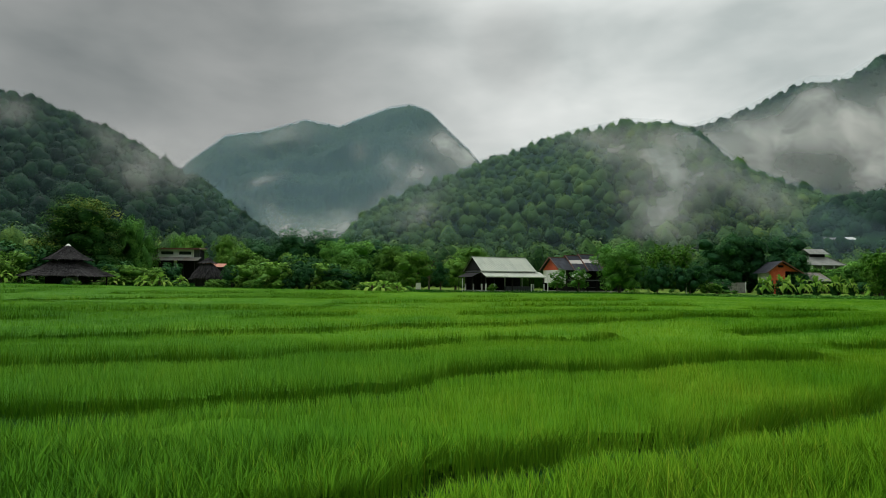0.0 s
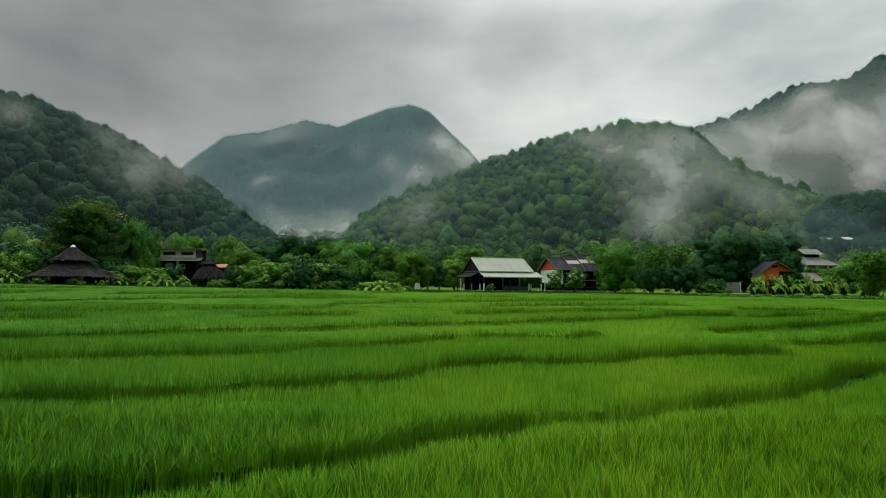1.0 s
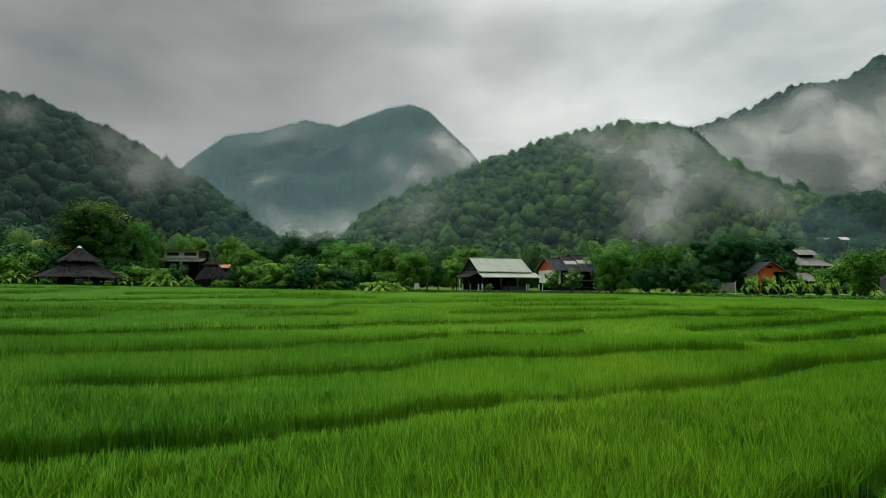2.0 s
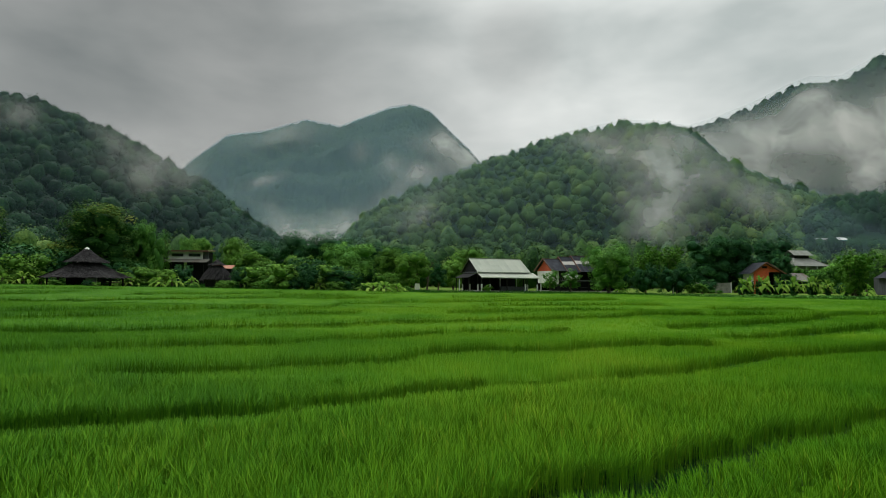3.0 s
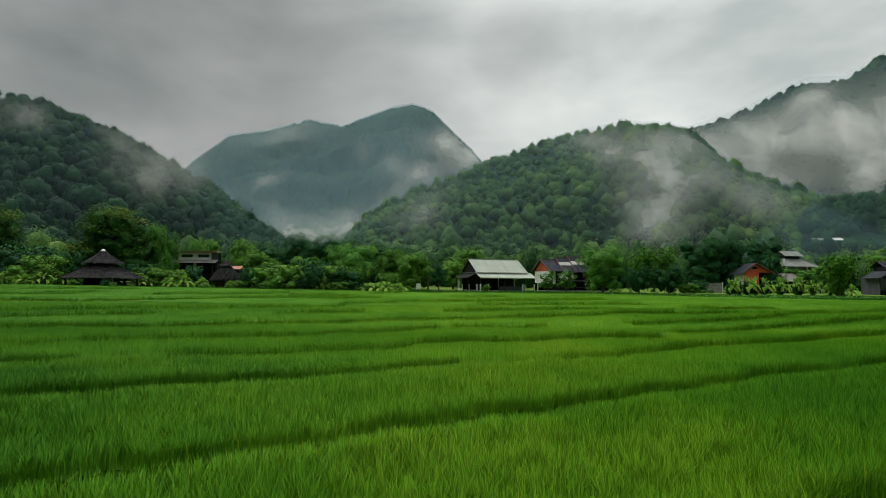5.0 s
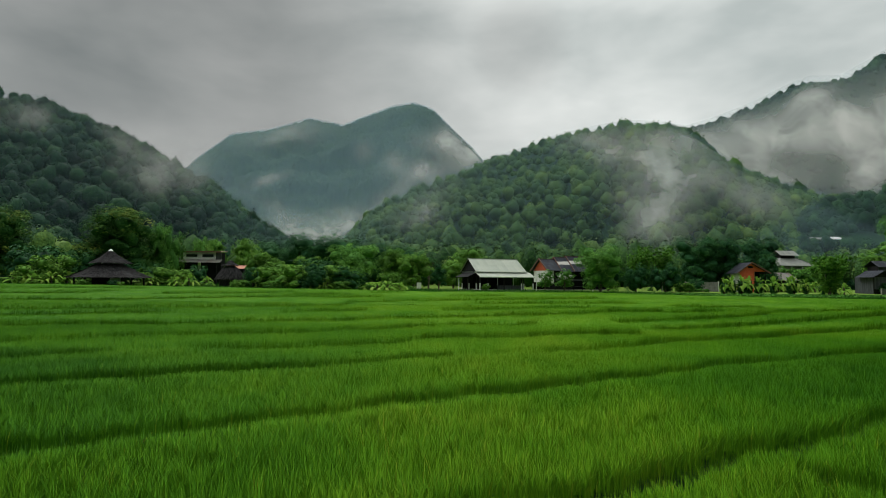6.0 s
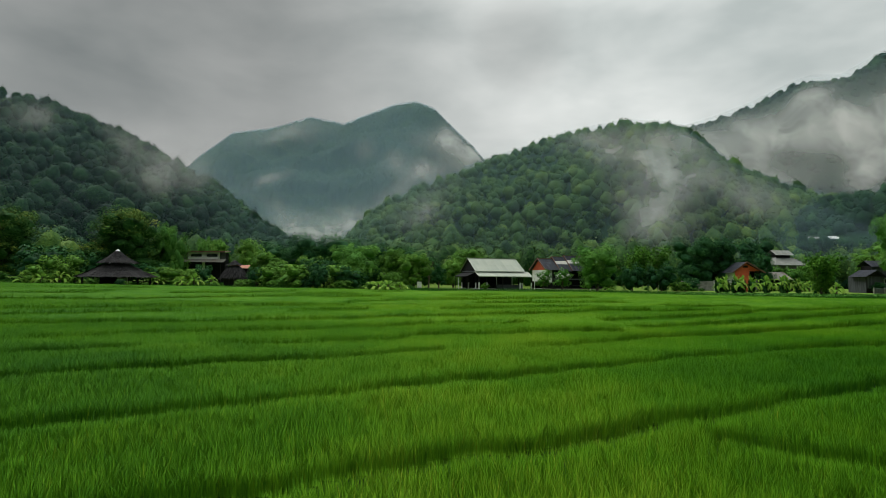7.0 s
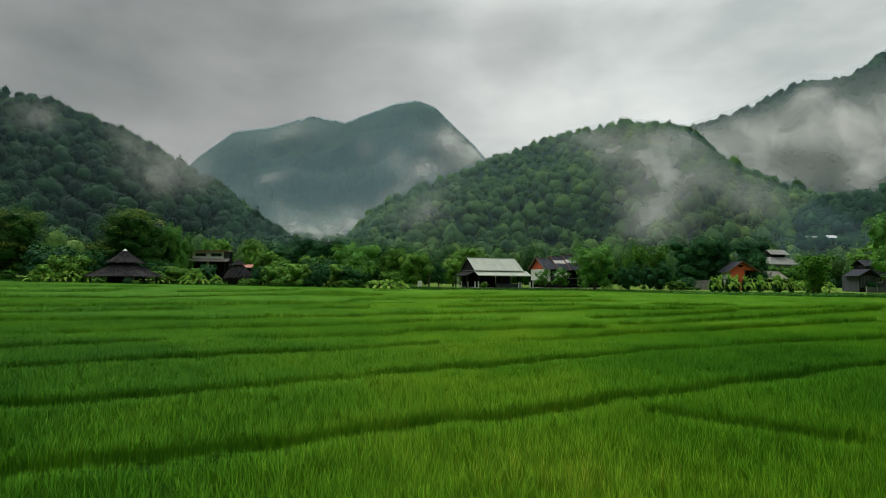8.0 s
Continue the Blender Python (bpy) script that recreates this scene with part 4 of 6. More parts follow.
fq = np.stack([fi[:-1, :-1], fi[1:, :-1], fi[1:, 1:], fi[:-1, 1:]], axis=-1).reshape(-1, 4)
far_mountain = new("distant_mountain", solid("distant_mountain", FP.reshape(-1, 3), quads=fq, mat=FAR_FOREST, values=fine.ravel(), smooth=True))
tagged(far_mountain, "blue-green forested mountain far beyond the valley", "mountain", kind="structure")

# ---------- mist ----------


def value_noise(x, y, seed, octaves=5):
    """Cloud-like noise from 0 to 1 on arrays."""
    rng = np.random.default_rng(seed)
    out, amp, tot = np.zeros_like(x), 1.0, 0.0
    for o in range(octaves):
        g = rng.random((64, 64))
        xi, yi = np.floor(x).astype(int), np.floor(y).astype(int)
        fx, fy = x - xi, y - yi
        fx, fy = fx * fx * (3 - 2 * fx), fy * fy * (3 - 2 * fy)
        c = lambda i, j: g[(yi + j) % 64, (xi + i) % 64]
        out += amp * ((c(0, 0) * (1 - fx) + c(1, 0) * fx) * (1 - fy) + (c(0, 1) * (1 - fx) + c(1, 1) * fx) * fy)
        tot += amp
        amp *= 0.58
        x, y = x * 2.03 + 7.3, y * 2.03 + 3.1
    return out / tot


def vapour_sheet(name, label, at, near, density, mat, canopy=9.0, ns=300, nu=190, u0=-0.08, s0=0.0, s1=1.0, rim=0.12):
    """A sheet of vapour before a hillside, hugging its slope; density: of the bearing and the height angle as seen from the valley's mouth, in thousandths."""
    s, u = np.meshgrid(np.linspace(s0, s1, ns), np.linspace(u0, 1, nu))
    mouth = np.array([0.7, -7.0, 2.2])
    way = at(s, u, 0.0) + np.array([0, 0, canopy]) - mouth
    a, b = 1000 * way[..., 0] / way[..., 1], 1000 * way[..., 2] / way[..., 1]
    over = np.clip((u + 0.025) / rim, 0, 1)
    d = np.clip(density(a, b, u) * over * over * (3 - 2 * over), 0, 0.93)
    P = (mouth + way * near).reshape(-1, 3)
    idx = np.arange(ns * nu).reshape(nu, ns)
    q = np.stack([idx[:-1, :-1], idx[1:, :-1], idx[1:, 1:], idx[:-1, 1:]], axis=-1).reshape(-1, 4)
    q = q[d.ravel()[q].max(axis=1) > 0.004]
    used, inv = np.unique(q, return_inverse=True)
    up_ = np.tile(np.array([0.1, -0.45, 0.88]), (len(used), 1))
    ob = new(name, solid(name, P[used], quads=inv.reshape(-1, 4), mat=mat, values=d.ravel()[used], key="veil_weight", normals=up_))
    return tagged(ob, label, "mist", kind="stuff")


def puffs(*blobs, seed=1, grain=34.0, torn=0.55):
    """The density of torn puffs: (bearing, height, half width, half height, lean in degrees, weight)."""
    def density(a, b, u):
        wx = value_noise(a / (1.7 * grain) + 40, b / (1.7 * grain) + 9, seed + 5, 4) - 0.5
        wy = value_noise(a / (1.7 * grain) + 17, b / (1.7 * grain) + 31, seed + 6, 4) - 0.5
        fluff = value_noise(a / grain + 33 + 1.6 * wx, b / (0.8 * grain) + 12 + 1.6 * wy, seed, 4)
        fluff = np.clip((fluff - 0.28) / 0.42, 0, 1)
        clear = np.ones_like(a)
        for x, z, rx, rz, lean, weight in blobs:
            c, s = math.cos(radians(lean)), math.sin(radians(lean))
            dx, dz = a - x, b - z
            p, q = (c * dx + s * dz) / rx + 0.9 * wx, (c * dz - s * dx) / rz + 0.9 * wy
            f = np.exp(-1.1 * (p * p + q * q))
            clear *= 1 - np.clip(weight * f * (1 - torn + torn * 1.5 * fluff), 0, 1)
        return 1 - clear
    return density


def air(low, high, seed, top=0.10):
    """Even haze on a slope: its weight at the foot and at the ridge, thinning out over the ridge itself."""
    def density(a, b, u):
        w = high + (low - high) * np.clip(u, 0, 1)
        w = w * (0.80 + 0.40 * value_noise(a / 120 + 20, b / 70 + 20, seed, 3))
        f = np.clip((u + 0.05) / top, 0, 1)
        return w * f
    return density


# aerial haze is built as tinted see-through sheets before each slope
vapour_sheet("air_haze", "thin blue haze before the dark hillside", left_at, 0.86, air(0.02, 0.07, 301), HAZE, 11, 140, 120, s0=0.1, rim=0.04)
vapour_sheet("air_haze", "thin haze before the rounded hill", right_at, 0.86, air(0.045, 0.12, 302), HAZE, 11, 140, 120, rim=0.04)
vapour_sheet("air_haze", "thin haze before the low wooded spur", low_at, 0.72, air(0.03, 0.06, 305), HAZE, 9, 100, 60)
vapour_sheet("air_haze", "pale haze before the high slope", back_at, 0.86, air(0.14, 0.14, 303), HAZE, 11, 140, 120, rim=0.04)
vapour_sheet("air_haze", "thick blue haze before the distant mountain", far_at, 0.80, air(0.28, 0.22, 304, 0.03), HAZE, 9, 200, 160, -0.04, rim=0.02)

def left_front(s, u, rough=0.0):
    """A plain leaning surface in the air before the dark hillside."""
    a, b = -0.84 + 0.48 * s, 0.34 - 0.29 * u
    y = np.interp(b, [0.05, 0.14, 0.20, 0.34], [120, 185, 235, 305])
    return np.stack([a * y, y, b * y], axis=-1)


vapour_sheet("mist_bank", "thin white mist drifting before the dark hillside", left_front, 0.95, puffs(
    (-515, 194, 74, 32, -8, 0.34), (-575, 240, 50, 16, -35, 0.18), (-764, 300, 46, 28, -20, 0.20), (-440, 185, 40, 20, -30, 0.10), seed=151), MIST, 0, 260, 160)
vapour_sheet("mist_bank", "torn white mist drifting over the rounded hill", right_at, 0.84, puffs(
    (300, 240, 105, 34, -14, 0.34), (385, 190, 66, 66, 0, 0.50), (365, 120, 50, 44, 20, 0.38), (450, 250, 70, 34, -10, 0.22), (500, 180, 62, 34, -30, 0.24), (-48, 122, 42, 24, 15, 0.26),
    (250, 268, 60, 20, 0, 0.16), (-30, 150, 60, 24, 20, 0.10), (560, 160, 50, 28, -20, 0.22), seed=118, grain=40), MIST, 8, 420, 240)
vapour_sheet("mist_bank", "thick low cloud lying on the high mountainside", back_at, 0.80, puffs(
    (520, 258, 80, 34, 12, 0.72), (600, 262, 90, 46, 15, 0.74), (640, 330, 50, 20, 20, 0.62), (700, 280, 90, 56, 10, 0.80), (780, 270, 80, 70, 0, 0.70), (740, 195, 60, 36, 30, 0.66), (560, 200, 80, 30, -20, 0.62),
    (640, 190, 40, 24, 0, 0.3), (480, 235, 60, 26, -30, 0.5), seed=137, grain=70, torn=0.45), MIST, 11, 340, 240)
vapour_sheet("mist_bank", "white mist rising from the far valley", far_at, 0.72, puffs(
    (-280, 268, 80, 26, 16, 0.24), (-146, 232, 20, 17, 60, 0.16), (-96, 204, 22, 19, 60, 0.28), (-52, 192, 36, 20, 40, 0.28), (-10, 242, 42, 15, -8, 0.46), (30, 240, 46, 26, -20, 0.60), (-318, 176, 34, 8, 18, 0.24),
    (-110, 128, 80, 20, 42, 0.34), (-215, 90, 90, 26, 6, 0.44), (-280, 110, 70, 20, -30, 0.18), (0, 200, 66, 26, 20, 0.28), (70, 235, 34, 34, 0, 0.6), seed=181, grain=30), MIST, 5, 460, 240)

# ---------- trees and shrubs ----------


def tree(name, label, height, spread, seed, mat, sprays=1800, size=0.36, trunk=0.35, lobes=9, low=0.28, group="", limbs=5, aspect=0.55, category="tree", inner=0.15):
    """A trunk with limbs and a crown of leaf sprays over uneven lobes."""
    rng = np.random.default_rng(seed)
    ob = thing(name, label, category, group)
    heap = []
    for i in range(lobes):
        z = low + (0.90 - low) * (i + 0.5) / lobes
        wide = math.sin(math.pi * min(1, (1 - z) / (1 - low) * 0.62 + 0.2)) ** 0.8
        a = i * 2.4 + rng.random()
        d = spread * 0.5 * wide * (0.45 + 0.35 * rng.random())
        r = spread * (0.20 + 0.11 * rng.random()) * (0.7 + 0.4 * wide)
        heap.append(((math.cos(a) * d, math.sin(a) * d, z * height), (r, r, r * (0.75 + 0.3 * rng.random()))))
    heap.append(((0, 0, height * (low + 0.36)), (spread * 0.30, spread * 0.30, height * 0.24)))
    bm = bmesh.new()
    bend = [rng.normal() * 0.03 * height for _ in range(2)]
    top = (bend[0], bend[1], height * 0.7)
    r0 = 0.018 * height + 0.06
    tube([(0, 0, -0.15), (bend[0] * 0.2, bend[1] * 0.2, height * trunk * 0.5), (bend[0] * 0.5, bend[1] * 0.5, height * trunk), top], [r0 * 1.4, r0, r0 * 0.8, r0 * 0.25], 8, bm)
    for k in range(min(limbs, lobes)):
        c = heap[(k * 2) % lobes][0]
        b0 = Vector((bend[0] * 0.5, bend[1] * 0.5, height * trunk * (0.75 + 0.12 * k)))
        b1 = b0.lerp(Vector(c), 0.5) + Vector((0, 0, 0.03 * height))
        tube([b0, b1, Vector(c)], [r0 * 0.55, r0 * 0.35, r0 * 0.12], 6, bm)
    part("trunk", bm, BARK, ob)
    v, t, nn = crown_cloud(heap, sprays, size, rng, aspect, inner)
    v[..., 2] = np.maximum(v[..., 2], 0.05)
    if sprays > 300:
        mv, mf, mt, mn_ = masses(heap, rng, 1, 0.60, 0.16)
        mv[:, 2] = np.maximum(mv[:, 2], 0.05)
        part("crown", leafy("crown", v, t, nn, mv, mf, mt + 0.22, mn_, mat), None, ob)
    else:
        part("crown", quad_mesh("crown", v, t, mat, nn), None, ob)
    ob["tall"], ob["wide"] = height, spread
    return ob


def set_out(proto, spots):
    """Places a plant and its copies at spots (x, y, height, width)."""
    tall, wide = proto["tall"], proto["wide"]
    out = []
    for i, (x, y, h, w) in enumerate(spots):
        m = pose(x, y, float(ground_z(x, y)), 0, 0, (i * 137.5 + x * 31) % 360) @ Matrix.Diagonal((w / wide, w / wide, h / tall, 1))
        if i == 0:
            proto.matrix_basis = m
            out.append(proto)
        else:
            out.append(copy_thing(proto, m))
    return out


def base(ob):
    del ob["tall"], ob["wide"]


protos = []


def plants(proto, spots):
    set_out(proto, spots)
    protos.append(proto)


# single trees by the village edge
plants(tree("round_tree", "dense round green tree at the field's edge", 8.0, 6.2, 1, LEAF_MID, 8000, 0.28, low=0.14, lobes=14), [(28.7, 93, 8.0, 6.8)])
plants(tree("big_tree", "tall dark tree with golden young leaves", 14.0, 10, 2, LEAF_GOLD, 21000, 0.34, low=0.10, lobes=20), [(-55.0, 88, 12.4, 11.2), (-80.0, 91, 14.0, 9.0)])
plants(tree("broad_tree", "broad dark green tree behind the village shrubs", 10.5, 9, 3, LEAF_DARK, 9000, 0.30, low=0.22, lobes=14), [(-28, 112, 9.6, 10), (-21, 113, 10.4, 11), (-13, 114, 9.0, 9), (-6.5, 118, 8.5, 8), (-36, 116, 9, 9)])
plants(tree("large_tree", "large dark green tree with heavy foliage", 12, 8, 4, LEAF_DARK, 11000, 0.30, low=0.10, lobes=17), [(54.2, 111, 11.2, 8.2), (60.0, 112, 11.8, 7.8), (73.0, 122, 12.8, 7.5), (67.3, 108, 8.3, 3.6)])
plants(tree("leafy_tree", "large leafy tree with drooping bright foliage", 14, 9, 5, LEAF_MID, 12000, 0.30, low=0.14, lobes=16), [(79.5, 85, 14.4, 9.6)])
plants(tree("light_tree", "bright green tree with fine feathery leaves", 7.8, 8, 6, LEAF_MID, 8000, 0.29, low=0.14, lobes=13), [(-15.8, 92, 7.6, 8.6), (-50.8, 94, 10.6, 5.4), (-47.8, 105, 9.0, 4.6), (-63.0, 95, 7.2, 6.4)])
plants(tree("young_tree", "young bright green tree", 5.8, 4.4, 7, LEAF_LIGHT, 4500, 0.26, low=0.16, lobes=10), [(-23.2, 90, 5.4, 5.0), (-29.5, 92, 4.8, 4.4), (-5.0, 95.5, 7.0, 5.0), (-33.5, 96, 6.6, 5.0), (2.5, 112, 6.5, 4.5)])
plants(tree("small_tree", "small round dark tree on a thin trunk", 4.6, 2.8, 8, LEAF_DARK, 3000, 0.20, low=0.22, lobes=8, trunk=0.3), [(-0.35, 93, 4.7, 2.7)])
plants(tree("clipped_tree", "low spreading dark green tree", 4.8, 5.2, 9, LEAF_DARK, 5000, 0.26, low=0.16, lobes=11), [(36.4, 97, 4.6, 4.6), (41.9, 97, 5.0, 5.6), (32.6, 102, 5.2, 4.6), (-70.5, 90, 5.6, 6.4), (-66.0, 92, 5.0, 5.0)])
plants(tree("bare_tree", "thin twiggy tree almost without leaves", 6.2, 3.4, 10, DRY_LEAF, 240, 0.18, low=0.3, lobes=9, limbs=9), [(-2.4, 98, 6.0, 3.2)])
plants(tree("olive_tree", "olive green tree with ripening crown", 8.5, 6, 11, LEAF_LIGHT, 5000, 0.32, low=0.2, lobes=12), [(6.0, 128, 9.5, 7), (-39.2, 104, 8.2, 4.2), (-47.0, 106, 8.0, 4.6), (-9.5, 104, 7.2, 5), (90.0, 105, 9, 7)])
plants(tree("leafy_bush", "tall dense green bush before the grey house", 4.8, 4.0, 12, LEAF_MID, 3500, 0.28, low=0.08, lobes=10, category="shrub"), [(72.6, 112.4, 5.0, 4.2), (75.6, 111.5, 4.6, 4.4), (78.8, 112.0, 5.2, 4.6), (82.0, 112, 6.0, 5.0)])

# shrubs in front of the houses
sr = random.Random(5)
for k, (mat, label) in enumerate(((LEAF_MID, "green leafy shrub"), (LEAF_DARK, "dark green dense shrub"), (LEAF_LIGHT, "light green leafy shrub"))):
    p = tree("shrub", label + " at the field's edge", 2.2, 2.6, 20 + k, mat, 1300, 0.22, low=0.06, lobes=8, trunk=0.15, group="shrubs along the field", category="shrub", limbs=3)
    spots = []
    for i in range(20):
        x = sr.uniform(-76, -4) if i < 15 else sr.uniform(30, 86)
        y = float(FIELD_END(x)) + sr.uniform(6, 18)
        h = sr.uniform(1.0, 3.4) if x < 0 else sr.uniform(0.7, 1.5)
        if -56 < x < -42:
            y, h = 69.8 - 1.2 * sr.random(), sr.uniform(0.4, 0.8)
        elif -39 < x < -31:
            y, h = 79 + 3 * sr.random(), sr.uniform(0.6, 1.2)
        elif x > 30:
            y = sr.uniform(97, 103)
        if -52 < x < -38:
            h = min(h, 1.9)
        spots.append((x, y, h, h * sr.uniform(1.0, 1.6)))
    spots += [(-57.0 + 5.0 * k, 82.5, 2.2, 3.4), (-53.5 + 5.0 * k, 84.0, 2.0, 3.6), (-27.0 + 6 * k, 79.0, 1.1, 1.8)]
    plants(p, spots)


def bamboo(seed, height=11.0, spread=5.0, sprays=2600):
    rng = np.random.default_rng(seed)
    ob = thing("bamboo_clump", "feathery green bamboo clump with arching culms", "bamboo", "bamboo clumps")
    heads, bm = [], bmesh.new()
    for k in range(22):
        a, f = rng.random() * math.tau, 0.25 + 0.75 * rng.random()
        h = height * (0.7 + 0.3 * rng.random())
        out = spread * 0.5 * f
        pts = [(math.cos(a) * (0.25 * out * q + out * q ** 2.6 * 0.8), math.sin(a) * (0.25 * out * q + out * q ** 2.6 * 0.8), h * (q - 0.10 * q ** 4)) for q in (0, 0.35, 0.7, 1.0)]
        tube(pts, [0.05, 0.045, 0.03, 0.01], 5, bm)
        for q in (0.3, 0.45, 0.6, 0.75, 0.88, 1.0):
            r = 0.55 + 0.35 * rng.random()
            o = 0.25 * out * q + out * q ** 2.6 * 0.8
            heads.append(((math.cos(a) * o, math.sin(a) * o, h * (q - 0.10 * q ** 4)), (r, r, r * 1.25)))
    part("culms", bm, BARK, ob)
    v, t, nn = crown_cloud(heads, sprays, 0.42, rng, 0.32, 0.3, -1.0, 0.5, 0.6, 3)
    v[..., 2] = np.maximum(v[..., 2], 0.05)
    mv, mf, mt, mn_ = masses(heads, rng, 1, 0.3, 0.1)
    mv[:, 2] = np.maximum(mv[:, 2], 0.05)
    part("crown", leafy("crown", v, t, nn, mv, mf, mt, mn_, BAMBOO), None, ob)
    ob["tall"], ob["wide"] = height, spread
    return ob


plants(bamboo(61), [(45, 117, 10.6, 5.0), (49.4, 119, 11.0, 5.6), (42.0, 115, 8.8, 4.4), (66.0, 122, 12.0, 5.6), (63.5, 125, 11.0, 5)])
plants(bamboo(62, 6.6, 5.0, 3600), [(59.2, 77, 6.7, 5.6), (60.6, 79.5, 5.0, 4.0)])


def banana_leaf(length, width, rise, fall, seed):
    """One arching blade with a midrib fold and a torn edge, from the origin along x."""
    rng = np.random.default_rng(seed)
    n = 9
    q = np.linspace(0, 1, n)
    xs = length * (q - 0.18 * q ** 3) * math.cos(rise) + 0
    zs = length * (math.sin(rise) * q - fall * q ** 2.4)
    wd = width * 0.5 * np.sin(np.pi * np.clip(q * 0.92 + 0.06, 0, 1)) ** 0.6 * (0.88 + 0.2 * rng.random(n))
    wd[0] = 0.03
    v = np.concatenate([np.stack([xs, sgn * wd, zs + lift * wd], axis=-1) for sgn, lift in ((-1, 0.28), (0, 0), (1, 0.28))])
    f = [(k * n + i, k * n + i + 1, (k + 1) * n + i + 1, (k + 1) * n + i) for k in (0, 1) for i in range(n - 1)]
    return solid("leaf", v, quads=f, mat=BANANA, values=np.tile(q, 3) * 0.5 + 0.25)


ARCHED = [banana_leaf(2.1, 0.44, radians(a), f, 70 + i) for i, (a, f) in enumerate(((74, 0.48), (58, 0.74), (42, 0.86), (24, 0.86)))]
UPRIGHT = [banana_leaf(2.3, 0.46, radians(a), f, 74 + i) for i, (a, f) in enumerate(((82, 0.30), (70, 0.52), (54, 0.76), (36, 0.95)))]


def banana(seed, skirt=False):
    rng = random.Random(seed)
    ob = thing("banana_plant", "banana plant with long pale green leaves" + (" and dead skirt" if skirt else ""), "banana plant", "banana plants")
    top = 1.8 if skirt else 1.15
    part("stem", tube([(0, 0, -0.1), (0.03, 0, top * 0.5), (0.05, 0.02, top + 0.1)], [0.17, 0.14, 0.09], 8), DRY_LEAF if skirt else BARK, ob)
    for i in range(20):
        lf = new("leaf", (UPRIGHT if skirt and i % 3 else ARCHED)[(0, 1, 1, 2, 1, 2, 2, 0, 2, 3, 3, 3, 2, 3, 1, 3, 2, 3, 2, 3)[i]])
        lf.parent = ob
        s = rng.uniform(0.5, 1.0)
        lf.matrix_basis = pose(0.05, 0.02, top - 0.045 * i, rng.uniform(-28, 28), rng.uniform(-14, 14), i * 137.5 + rng.uniform(-20, 20)) @ Matrix.Diagonal((s, s * rng.uniform(0.85, 1.15), s, 1))
    if skirt:
        g = np.random.default_rng(seed)
        v, t, nn = crown_cloud([((0, 0, z), (0.42, 0.42, 0.5)) for z in (0.4, 0.8, 1.2, 1.5)], 240, 0.5, g, 0.35, 0.3, -1.0, 0.5)
        v[..., 2] = np.maximum(v[..., 2], 0.03)
        part("dead_leaves", quad_mesh("dead_leaves", v, t, LEAF_DARK, nn), None, ob, "hanging dark dead leaves")
    ob["tall"], ob["wide"] = 3.4, 3.2
    return ob


# a hedge of bananas at the end of the field, and loose groups by the huts
plants(banana(81, True), [(45.6, 82, 3.5, 3.6), (47.0, 82.4, 3.8, 3.8), (48.4, 82, 3.9, 3.8), (49.8, 82.6, 3.8, 3.6), (51.0, 82, 3.7, 3.4), (53.2, 81.6, 3.7, 3.2), (53.9, 82.6, 3.8, 3.2),
                             (56.0, 82, 3.8, 3.2), (57.0, 82.5, 3.9, 3.1), (58.6, 82, 3.4, 2.7), (61.4, 81.8, 3.2, 2.7), (63.4, 82.4, 3.0, 2.9)])
plants(banana(82), [(-62.0, 75, 3.4, 3.8), (-60.2, 74, 3.0, 3.6), (-58.4, 75.5, 3.5, 3.8), (-57.4, 77.5, 3.6, 3.6), (-64.2, 75.5, 3.2, 3.6), (-55.0, 84, 4.0, 3.4), (-66.0, 82.5, 3.2, 3.2),
                    (-40.6, 82, 3.6, 3.6), (-43.0, 85, 4.2, 3.8), (-38.8, 84.5, 3.0, 3.2), (-41.5, 79.5, 2.8, 3.0), (-44.6, 88.5, 4.4, 3.6), (-30.2, 85.5, 2.6, 3.0),
                    (-19.6, 80, 2.8, 3.6), (-18.0, 81, 3.2, 3.4), (-46.0, 80.5, 2.6, 3.2), (-9.8, 80, 2.7, 4.2), (-8.2, 79.5, 3.0, 4.4), (-6.4, 80.5, 2.6, 4.2), (-11.2, 81, 2.5, 3.8),
                    (66.6, 88, 3.6, 3.6), (68.4, 87.4, 3.8, 3.4), (74.0, 106, 4.0, 4.0), (76.0, 107, 4.2, 4.0), (78.0, 106.5, 3.8, 3.6), (31.8, 96, 2.4, 2.8)])

# a flowering tree before the brown house
flower_tree = tree("flowering_tree", "low tree with clusters of white flowers", 3.4, 3.0, 33, LEAF_MID, 900, 0.3, low=0.3, lobes=8)
fg = np.random.default_rng(34)
d = unit(fg.normal(size=(70, 3)) * np.array([1, 1, 0.6]) + np.array([0, -0.5, 0.5]))
fv = cards(np.array([0, 0, 2.35]) + d * np.array([1.45, 1.45, 1.0]), d, 0.15 + 0.12 * fg.random(70), fg, 0.9)
part("blossom", quad_mesh("blossom", fv, np.full(70, 0.5), FLOWER), None, flower_tree, "white blossom clusters")
plants(flower_tree, [(23.6, 99.2, 3.6, 3.4), (19.9, 99.4, 3.2, 2.8)])

# ---------- buildings ----------


def gz(x, y):
    return float(ground_z(np.float64(x), np.float64(y)))


